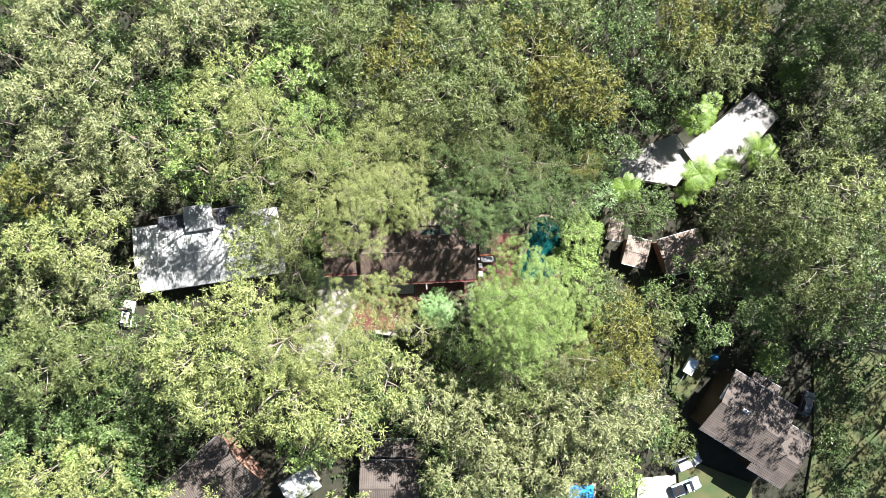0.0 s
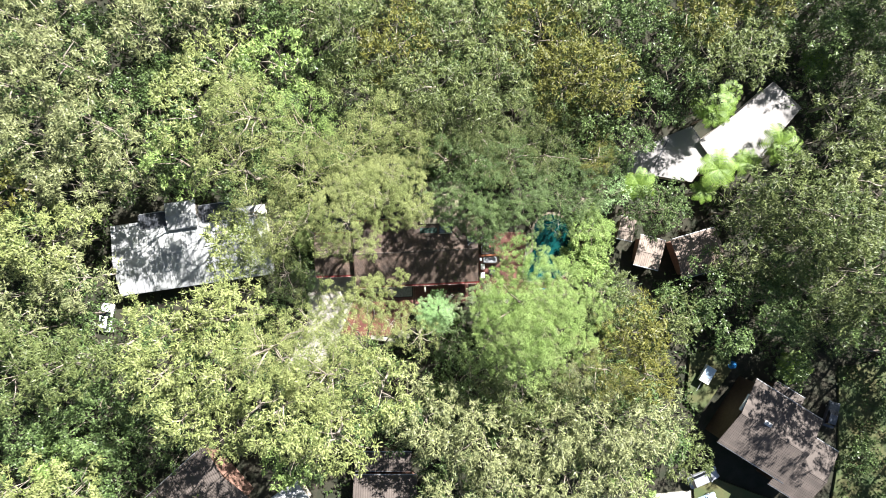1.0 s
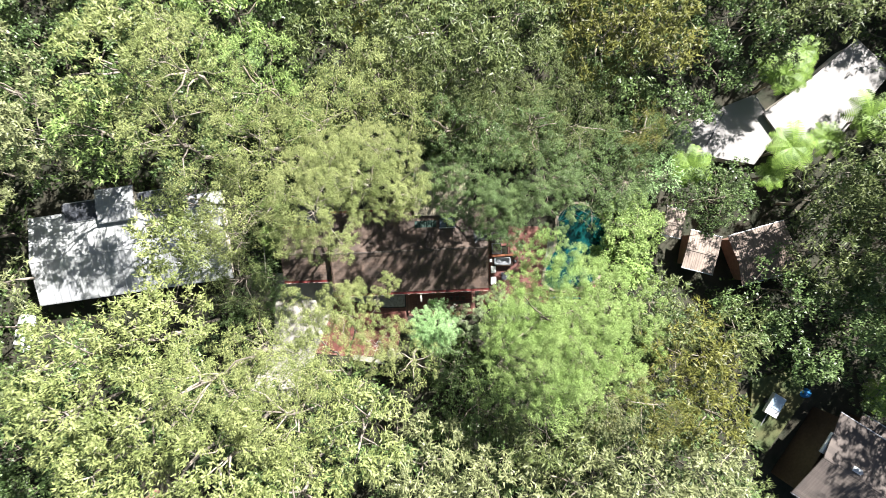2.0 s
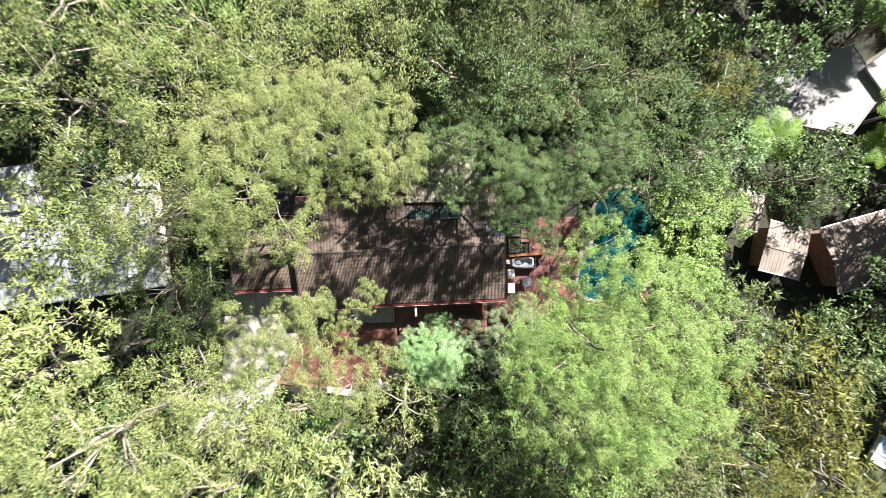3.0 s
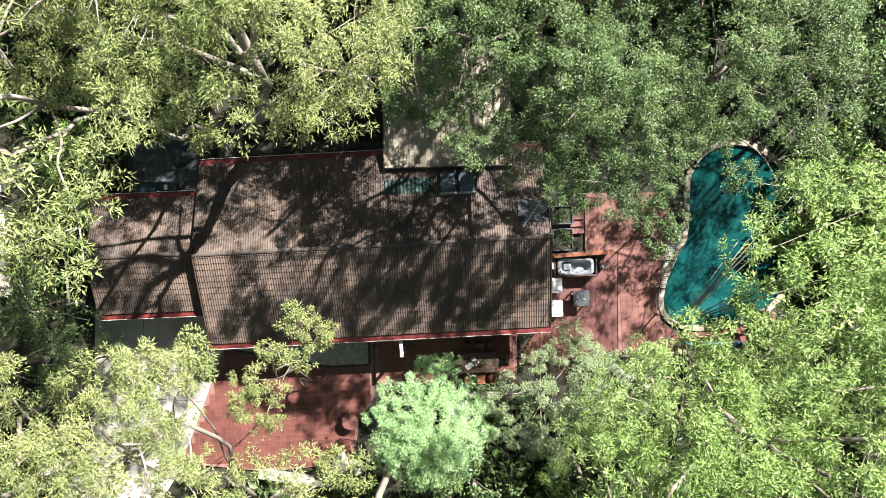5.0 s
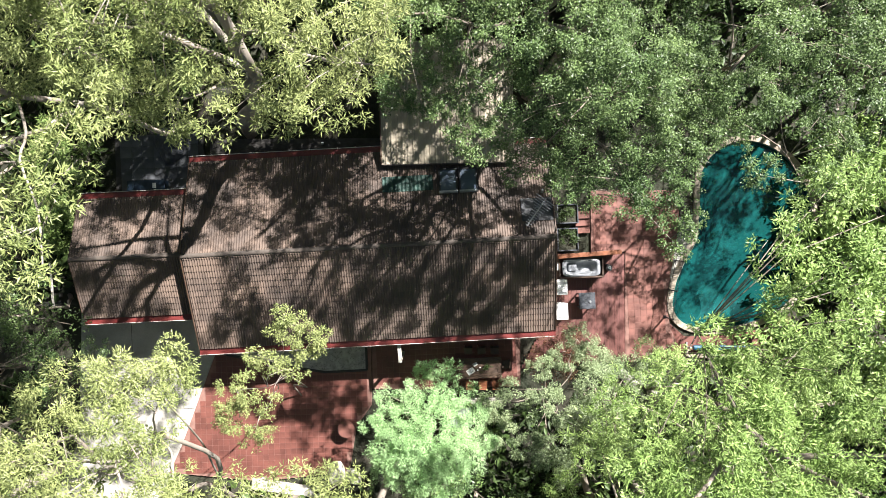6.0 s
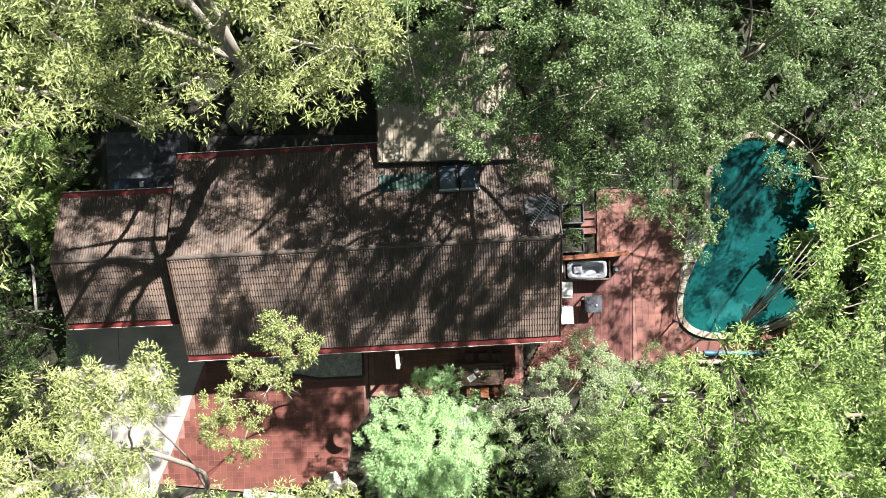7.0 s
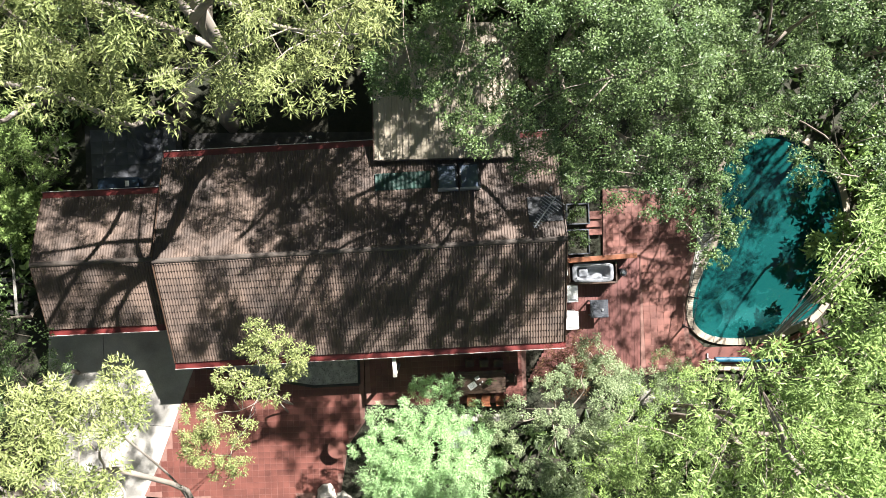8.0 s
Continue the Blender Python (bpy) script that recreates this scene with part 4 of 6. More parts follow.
# south west stand
stand([
    (-35.2, -10.8, 4.4, 22.0, "light_gum"),
    (-27.9, -9.0, 5.1, 22.0, "light_gum"),
    (-34.3, -15.5, 5.0, 24.0, "light_gum"),
    (-26.5, -15.1, 5.5, 26.0, "light_gum"),
    (-21.0, -12.4, 5.5, 26.0, "light_gum"),
    (-19.3, -19.0, 5.4, 27.0, "light_gum"),
    (-13.6, -15.3, 5.6, 25.0, "light_gum"),
    (-7.5, -17.2, 5.0, 23.0, "light_gum"),
    (-12.9, -22.7, 4.9, 25.0, "light_gum"),
    (-25.8, -22.5, 4.0, 22.0, "light_gum"),
    (-19.4, -27.8, 3.4, 18.0, "lime_leaf"),
    (-30.8, -19.8, 4.3, 24.0, "light_gum"),
], 9)
# west
stand([
    (-56.2, -16.5, 6.0, 19.0, "grey_gum"),
    (-49.4, -15.4, 5.3, 19.0, "grey_gum"),
    (-46.0, -13.9, 3.9, 17.0, "grey_gum"),
    (-57.1, -11.3, 4.3, 16.0, "grey_gum"),
    (-47.5, -21.2, 4.5, 12.0, "dark_leaf"),
    (-59.0, -25.9, 6.7, 10.0, "dark_leaf"),
    (-52.3, -24.7, 5.0, 10.0, "dark_leaf"),
    (-56.1, -31.2, 4.3, 8.0, "fern_bush"),
    (-45.7, -27.9, 5.1, 9.0, "dark_leaf"),
    (-58.4, -33.2, 4.8, 14.0, "light_gum"),
    (-50.8, -33.6, 5.6, 14.0, "light_gum"),
    (-45.3, -34.3, 5.1, 9.0, "dark_leaf"),
    (-39.3, -30.9, 4.0, 5.0, "dark_leaf"),
], 10)
# crowns close to the house: north, south-west, south-east
stand([
    (-19.0, 3.4, 5.2, 20, "light_gum", -1.0, 4.0), (-17.5, 9.0, 5.0, 21, "light_gum"), (-12.0, 12.0, 4.6, 21, "light_gum"),
    (-24.5, 4.5, 4.5, 18, "grey_gum"), (-27.2, 2.2, 2.6, 19, "light_gum"), (-26.0, 0.6, 3.6, 18, "grey_gum", 3.0, 0.0), (-27.4, -5.4, 3.6, 18, "light_gum", 3.0, -2.0), (-21.5, -3.5, 3.6, 15, "grey_gum", -2.5, 0.0),
    # most crowns from here on are added to shade roof, terrace and pool
    (21.5, 8.2, 3.0, 14, "dark_leaf"),
    (0.2, 11.5, 3.4, 14, "dark_leaf"), (-3.2, 13.2, 3.8, 19, "light_gum"), (0.8, 16.4, 4.2, 20, "grey_gum"), (-6.4, 16.2, 3.8, 20, "light_gum"), (4.8, 14.6, 3.8, 19, "grey_gum"), (-9.6, 14.0, 4.0, 20, "light_gum"), (2.4, 12.4, 3.0, 19, "grey_gum"), (6.2, 10.6, 3.0, 19, "grey_gum"), (-4.0, 10.8, 2.8, 14, "dark_leaf"), (-8.4, 10.8, 3.0, 14.5, "dark_leaf"), (0.6, 14.2, 3.0, 15, "dark_leaf"), (-12.6, 9.6, 2.8, 13, "dark_leaf"), (-1.2, 20.0, 4.5, 22, "grey_gum"), (3.4, 18.6, 4.0, 21, "grey_gum"), (8.8, 12.8, 3.8, 18, "grey_gum"), (13.4, 12.4, 3.6, 17, "grey_gum"), (4.4, 11.2, 3.3, 20.5, "dark_leaf"), (8.6, 11.2, 3.2, 20, "dark_leaf"), (0.8, 11.6, 2.8, 20, "dark_leaf"), (20.4, 12.2, 2.8, 14, "golden"), (22.8, 11.4, 2.3, 13.5, "dark_leaf"), (25.4, 13.6, 2.4, 15, "dark_leaf"),
], 31)
stand([
    (13.8, -10.6, 4.8, 21, "lime_leaf"), (6.6, -12.2, 4.4, 18, "lime_leaf"), (10.0, -13.6, 4.4, 21, "lime_leaf"),
    (-9.6, -6.6, 3.0, 20, "light_gum", -1.6, -8.4), (-6.4, -9.4, 3.0, 19.5, "light_gum", -2.0, -5.6), (-3.0, -11.4, 2.6, 17, "light_gum"), (-13.2, -6.9, 3.0, 19, "light_gum", 1.0, -7.6), (-14.6, -12.6, 3.6, 20, "light_gum", 2.6, -2.5), (-15.6, -17.2, 4.2, 21, "light_gum", 3.4, -1.0), (-19.8, -14.0, 4.0, 20, "light_gum", -4.0, 0.0), (-21.8, -6.4, 3.0, 9.5, "dark_leaf", -1.0, 0.0), (-22.8, -10.6, 3.0, 10, "dark_leaf"), (-19.6, -3.4, 1.9, 8, "dark_leaf", -1.6, 0.4), (-17.5, -9.5, 3.6, 20, "light_gum", -5.2, 0.5), (-11.5, -11.5, 4.0, 21, "light_gum", 0.0, -4.2),
], 32)
# the three large trees whose crowns reach over the house
NORTH_GUM = [(-1.6, 4.5), (-2.6, 3.4), (-3.4, 2.8), (-4.4, 3.2), (-5.6, 2.9), (-7.1, 2.9), (-8.2, 3.0), (-9.6, 3.4), (-12.8, 4.4), (-13.0, 10.0), (-6.0, 11.0), (-2.6, 9.0), (-1.8, 6.5)]
UNDER_GUM = [(-2.2, 6.0), (-4.0, 4.2), (-6.8, 4.3), (-9.5, 4.3), (-12.5, 5.0), (-14.0, 8.0), (-9.0, 12.0), (-3.0, 11.0)]
make_tree(-7.6, 6.2, 6.0, 22.6, "light_gum", 931, 0, spread_crown(NORTH_GUM, 17.9, 21.2, 1.05, 0.98, 31) + spread_crown(UNDER_GUM, 14.2, 17.4, 1.5, 1.05, 36), (-3.4, -0.2), 1.25, "great gum tree with yellow-green leaves and pale limbs behind the house", 0.34)
WEST_GUM = [(-7.7, 1.5), (-7.9, 0.4), (-8.3, -0.8), (-11.0, -0.7), (-13.5, 0.0), (-15.0, 3.0), (-13.5, 8.0), (-8.4, 8.0), (-7.7, 4.0)]
make_tree(-11.6, 3.6, 4.0, 26.0, "light_gum", 936, 0, spread_crown(WEST_GUM, 21.4, 25.0, 1.1, 1.0, 41), (-1.4, 2.0), 1.0, "tall gum tree with yellow-green leaves between house and garage", 0.1)
NORTH_DARK = [(-1.7, 4.7), (0.4, 3.1), (1.9, 2.1), (3.2, 2.0), (4.6, 1.1), (6.1, 0.8), (7.3, -0.4), (7.9, 0.5), (7.7, 2.2), (7.6, 6.0), (7.6, 12.0), (5.0, 11.0), (3.0, 9.6), (-1.0, 8.4), (-2.4, 7.0)]
# second, lower clumps here and in the next two trees: hidden, added for shade
make_tree(4.0, 7.0, 5.0, 17.4, "dark_leaf", 932, 0, spread_crown(NORTH_DARK, 13.4, 17.0, 0.98, 0.92, 32) + spread_crown([(-2.2, 5.4), (2.0, 4.2), (2.9, 2.7), (6.5, 2.3), (8.0, 2.6), (8.0, 6.4), (-2.6, 6.8)], 9.8, 12.6, 1.05, 1.05, 38), (0.6, 1.2), 1.5, "dense green broadleaf tree with glossy leaves over the house", 0.26)
POOL_DARK = [(8.1, 2.9), (9.2, 2.9), (9.9, 1.8), (11.4, 1.6), (12.8, 2.8), (14.0, 5.2), (13.6, 9.0), (9.0, 12.0), (7.8, 9.0)]
make_tree(10.8, 6.6, 4.0, 16.8, "dark_leaf", 933, 0, spread_crown(POOL_DARK, 13.4, 16.6, 1.08, 0.92, 33) + spread_crown([(8.2, 3.4), (11.4, 4.0), (13.2, 5.8), (12.0, 7.2), (8.2, 6.6)], 9.8, 12.6, 1.05, 1.0, 39), (0.4, 1.0), 1.5, "dense green broadleaf tree with glossy leaves over the pool", 0.12)
POOL_GREEN = [(13.0, 3.6), (15.5, 2.2), (18.5, 2.6), (20.6, 4.6), (20.8, 9.0), (18.0, 12.4), (14.2, 11.6), (12.8, 8.0)]
make_tree(16.8, 7.4, 4.2, 14.0, "dark_leaf", 934, 1, spread_crown(POOL_GREEN, 10.8, 14.0, 1.25, 0.95, 34) + spread_crown([(x + 1.0, y + 1.6) for x, y in POOL_GREEN], 7.6, 9.8, 1.5, 1.0, 40), (0.8, 1.4), 1.2, "rounded green broadleaf tree at the head of the pool", 0.11)
SOUTH_LIME = [(9.7, 1.1), (8.1, 0.2), (7.1, -0.4), (7.0, -1.4), (6.2, -2.7), (5.1, -3.4), (4.2, -4.5), (3.8, -7.0), (4.4, -11.0), (8.0, -13.6), (13.0, -13.2), (16.0, -9.0), (16.0, -2.4), (12.5, -0.6)]
make_tree(10.0, -7.0, 6.0, 21.4, "lime_leaf", 935, 0, spread_crown(SOUTH_LIME, 19.2, 21.8, 1.1, 1.0, 35) + spread_crown([(x * 1.05 + 5.0, y * 1.05 - 2.8) for x, y in SOUTH_LIME], 12.5, 15.5, 1.9, 1.15, 37), (0.6, -2.4), 1.3, "broad tree with bright lime-green leaves below the pool", 0.26)
UNDER_LIME = [(6.4, -5.2), (8.5, -4.6), (11.0, -4.9), (13.5, -4.7), (15.0, -6.0), (15.0, -10.0), (7.0, -10.4), (5.8, -7.4)]
make_tree(10.2, -7.4, 3.6, 13.6, "lime_leaf", 937, 0, spread_crown(UNDER_LIME, 10.2, 13.0, 1.2, 1.0, 42), (0.2, -0.8), 1.1, "bushy tree with bright lime-green leaves beside the pool paving", 0.12)
# sapling that leans over the eaves
SAPLING = [(-5.5, -3.3, 12.5, 0.6), (-4.9, -3.6, 12.3, 0.55), (-5.9, -2.8, 12.7, 0.45), (-5.3, -4.1, 12.0, 0.5), (-6.4, -4.5, 12.3, 0.55), (-5.6, -4.8, 12.0, 0.45), (-7.0, -4.3, 12.2, 0.4), (-6.2, -3.4, 12.4, 0.4),
           (-7.3, -5.4, 12.4, 0.6), (-6.7, -5.9, 12.1, 0.55), (-8.0, -5.7, 12.2, 0.55), (-7.7, -6.6, 12.0, 0.6), (-6.9, -7.0, 11.6, 0.5), (-8.3, -6.8, 11.4, 0.5), (-7.5, -7.5, 11.0, 0.5)]
make_tree(-7.2, -6.2, 2.5, 13.4, "sapling", 901, 0, SAPLING, (-1.0, -2.6), 2.4, "slender gum sapling leaning over the patio", 0.035)
make_tree(-9.2, -4.7, 1.6, 18.6, "light_gum", 911, 0, None, (-2.0, -11.0), 1.0, "slender gum reaching over the driveway", 0.04)
make_tree(31.0, 5.8, 3.8, 8.5, "dark_leaf", 923, 1, None, (0, 0), 1.2)
make_tree(-23.2, 0.2, 3.3, 17.0, "light_gum", 926, 1, None, (-0.4, 4.6), 1.2, "gum tree with yellow-green leaves between the houses", 0.08)
make_tree(-20.4, 1.2, 3.2, 18.6, "light_gum", 918, 1, None, (-2.1, 3.3), 0.85, "gum tree with yellow-green leaves between the houses", 0.07)
make_tree(20.0, 2.6, 2.7, 15.0, "lime_leaf", 919, 1, None, (0.6, 0.4), 1.2, "leafy lime-green tree between pool and sheds", 0.08)
make_tree(-19.9, 4.3, 1.7, 4.6, "lime_leaf", 916, 0, None, (0, 0), 1.0, "bright green shrub beside the slate paving", 0.04)
make_tree(-20.4, 1.4, 1.2, 3.2, "fern_bush", 917, 0, None, (0, 0), 1.0, "bright green shrub beside the garage", 0.03)
# soft conifer by the dining terrace
make_tree(-1.0, -9.0, 2.7, 7.6, "soft_green", 902, 0, [(-1.1 + 2.7 * math.cos(a * 2.4) * math.sqrt(a / 38), -9.3 + 2.5 * math.sin(a * 2.4) * math.sqrt(a / 38), 7.2 - a * 0.05, 0.7) for a in range(38)]
    + [(-1.3 + 0.5 * k, -6.4 + 0.1 * (k % 2), 4.6, 0.5) for k in range(4)], (0, 0), 2.9)
# bushy tree south-east of the table
make_tree(4.6, -7.9, 3.0, 9.6, "silver_bush", 903, 0, None, (0, -0.8), 3.0, "bushy grey-green tree beside the dining terrace", 0.08)
make_tree(7.8, -8.2, 2.2, 6.4, "silver_bush", 904, 0, None, (0, 0), 2.2, "light green shrubby tree by the terrace", 0.06)
make_tree(13.2, -9.0, 2.6, 10.0, "lime_leaf", 909, 0, None, (0, 0), 1.0, "light green shrubby tree below the pool", 0.07)
make_tree(7.4, -11.2, 2.8, 10.0, "lime_leaf", 910, 0, None, (0, 0), 1.0, "light green shrubby tree below the terrace", 0.07)
make_tree(5.4, -6.0, 1.0, 4.6, "red_shrub", 905, 0, None, (0, -0.5), 1.0, "small shrub with reddish leaves")
make_tree(10.6, -7.2, 1.3, 3.4, "dark_leaf", 906, 0, None, (0, 0), 0.8, "dark shrub beside the pool terrace")
make_tree(-18.4, -6.3, 1.9, 7.6, "dark_leaf", 907, 0, None, (-0.6, -0.4), 0.9, "dark green tree beside the driveway")


def make_middle_storey():
    """Lower trees that fill the gaps between the tall crowns, away from roofs, lawns and paving."""
    rng = np.random.default_rng(21)
    clear = [(-22, 23, -15, 12), (-51, -24, -9, 8), (25, 57, 8, 28), (23, 45, -6, 6.5), (33, 76, -44, -13), (-46, -28, -46, -28), (-28, -17, -44, -32), (-15, -2, -46, -27), (18, 46, -46, -31)]
    c, stems = [], bmesh.new()
    for gx in range(-13, 14):
        for gy in range(-8, 8):
            x, y = gx * 5.2 + rng.uniform(-1.9, 1.9), gy * 5.2 + rng.uniform(-1.9, 1.9)
            if any(a - 1 < x < b + 1 and c0 - 1 < y < d + 1 for a, b, c0, d in clear):
                continue
            top = rng.uniform(7, 12)
            tube(stems, limb_path((x, y, ground_z(x, y) - 0.1), (x + rng.normal(0, 0.5), y + rng.normal(0, 0.5), top - 1), rng, 0, 4), [0.13, 0.11, 0.08, 0.03], 5)
            for k in range(9):
                a, q = rng.uniform(0, math.tau), math.sqrt(rng.uniform(0, 1))
                c.append((x + math.cos(a) * q * 2.8, y + math.sin(a) * q * 2.8, top - 1 - 2.4 * q * q - abs(rng.normal(0, 0.6))))
    c = np.array(c)
    lr = rng.uniform(0.9, 1.5, len(c))
    v, q = clump_leaves(c, lr, (math.pi * lr ** 2 * 24).astype(int), 0.42, 0.18, 0.1, rng, 0.8, True)
    wood = part("low_trees", stems, "grey_bark")
    tagged(wood, "dark green lower trees in the gaps between the gums", "trees", kind="stuff")
    sheet("foliage", v, q, "dark_leaf", wood)


make_middle_storey()


def make_margin():
    """The wood goes on past the known stands, all round the clearing; unseen shade trees are added beyond it."""
    rng = random.Random(8)
    k = 0
    for gx in range(-8, 9):
        for gy in range(-5, 6):
            x, y = gx * 9.6 + rng.uniform(-2, 2), gy * 9.6 + rng.uniform(-2, 2)
            if not (abs(x) > 62 or y > 33 or y < -38) or (26 < x < 76 and y < -14):
                continue
            make_tree(x, y, rng.uniform(5.0, 6.4), rng.uniform(14, 19), rng.choice(("grey_gum", "grey_gum", "light_gum", "dark_leaf")), 2000 + k, 2, None, (0, 0), 0.75)
            k += 1
    # tall unseen trees added north-east, to darken that corner of the wood
    for i, (x, y) in enumerate(((74, 44), (66, 47), (78, 37), (60, 49), (54, 46), (76, 30))):
        make_tree(x, y, 5.4, rng.uniform(26, 29), "dark_leaf", 2600 + i, 2)
    # tall unseen trees added to the east, to shade the tiled house and lawn
    for i, (x, y) in enumerate(((60.5, -10.5), (64.5, -14.5), (59.0, -5.5), (67, -9), (70, -19), (75, -24), (79, -29), (82, -36), (71, -13), (63, -2), (58, -13.5), (62.5, -7.5), (82, -8), (76, -4), (86, -14), (88, -22), (75, -9), (80, -17))):
        make_tree(x, y, 4.8, rng.uniform(25, 27.5), "dark_leaf", 2500 + i, 2)


make_margin()


def frond(bm, length, droop, rng):
    """One arching fern frond with paired leaflets, along x."""
    n = 15
    pts = [Vector((length * t * (1 - 0.12 * t), 0, length * (0.34 * t - droop * t * t))) for t in (i / n for i in range(n + 1))]
    for i in range(1, n):
        p, way = pts[i], (pts[i + 1] - pts[i - 1]).normalized()
        w = length * 0.24 * math.sin(math.pi * (0.12 + 0.86 * i / n)) ** 0.8
        for s in (-1, 1):
            tip = p + Vector((0.25 * w, s * w, -0.12 * w + rng.uniform(-0.02, 0.02)))
            h = way * length * 0.028
            bm.faces.new([bm.verts.new(q) for q in (p - h, p + h, tip + h * 0.4, tip - h * 0.4)])
    for a, b, w in zip(pts, pts[1:], np.linspace(0.02, 0.006, n)):
        bm.faces.new([bm.verts.new(q) for q in (a + Vector((0, w, 0.01)), a - Vector((0, w, -0.01)), b - Vector((0, w, -0.01)), b + Vector((0, w, 0.01)))])


def make_fern(x, y, top, size, seed):
    rng = random.Random(seed)
    floor = ground_z(x, y) - 0.1
    f = thing("tree_fern", (x, y, floor), rng.uniform(0, 360), "bright green tree fern with spreading fronds", "tree fern", "tree ferns")
    h = top - floor - size * 0.15
    part("trunk", tube(bmesh.new(), [(0, 0, 0), (0.1, 0.05, h * 0.5), (0.05, 0, h)], [0.2, 0.14, 0.12], 8), "grey_bark", f)
    for i in range(13):
        bm = bmesh.new()
        frond(bm, size * rng.uniform(0.85, 1.1), 0.42 + rng.uniform(-0.08, 0.1), rng)
        ob = part("frond", bm, "fern", f)
        ob.matrix_local = pose(0.05, 0, h, rng.uniform(-8, 8), rng.uniform(-8, 6), i * 360 / 13 + rng.uniform(-9, 9))


for i, (x, y, top, size) in enumerate(((39.5, 19.9, 4.5, 3.1), (42.4, 23.2, 3.2, 2.4), (28.6, 9.4, 4.2, 3.1), (39.9, 11.6, 5.0, 3.6), (49.2, 15.2, 4.6, 3.6), (44.8, 12.6, 3.6, 2.6), (38.2, 8.6, 3.4, 2.4), (40.9, 20.9, 4.2, 2.6), (38.3, 21.0, 3.4, 2.2), (55.8, 28.2, 2.0, 3.4), (52.2, -17.5, 3.0, 3.4))):
    make_fern(x, y, top, size, 40 + i)


def make_undergrowth():
    """Low bushes and ferns under the whole wood."""
    rng = np.random.default_rng(77)
    keep = [(-18.9, -3, -14, 6.1), (-21, -18.9, -14, -2.5), (-14, 13.2, -9.4, 10), (-50, -24, -8, 7), (27, 55, 9, 26), (24, 42, -5, 6), (38, 60, -40, -16), (-46, -28, -44, -28), (-28, -18, -42, -33), (-14, -2, -44, -28), (29, 46, -44, -31), (-24, -14, -20, -3)]
    pts = []
    while len(pts) < 3600:
        x, y = rng.uniform(-76, 76), rng.uniform(-46, 46)
        if not any(a < x < b and c < y < d for a, b, c, d in keep) and not (11 < x < 21.2 and -7 < y < 6.5):
            s = rng.uniform(0.5, 1.7)
            pts.append((x, y, ground_z(x, y) + s * 0.5, s))
    edge = grown(POOL, 0.75)
    while len(pts) < 5200:
        x, y = rng.uniform(-27, 27), rng.uniform(-17, 17)
        if not any(a < x < b and c < y < d for a, b, c, d in keep) and not inside(x, y, edge) and not (11 < x < 18 and -7 < y < -4.9):
            s = rng.uniform(0.25, 0.7)
            pts.append((x, y, ground_z(x, y) + s * 0.5, s))
    p = np.array(pts)
    v, q = clump_leaves(p[:, :3], p[:, 3], np.maximum(10, (p[:, 3] ** 1.5 * 13)).astype(int), 0.6, 0.24, 0.1, rng)
    ob = sheet("undergrowth", v, q, "under")
    tagged(ob, "dark green low bushes and ferns on the forest floor", "undergrowth", kind="stuff")


make_undergrowth()


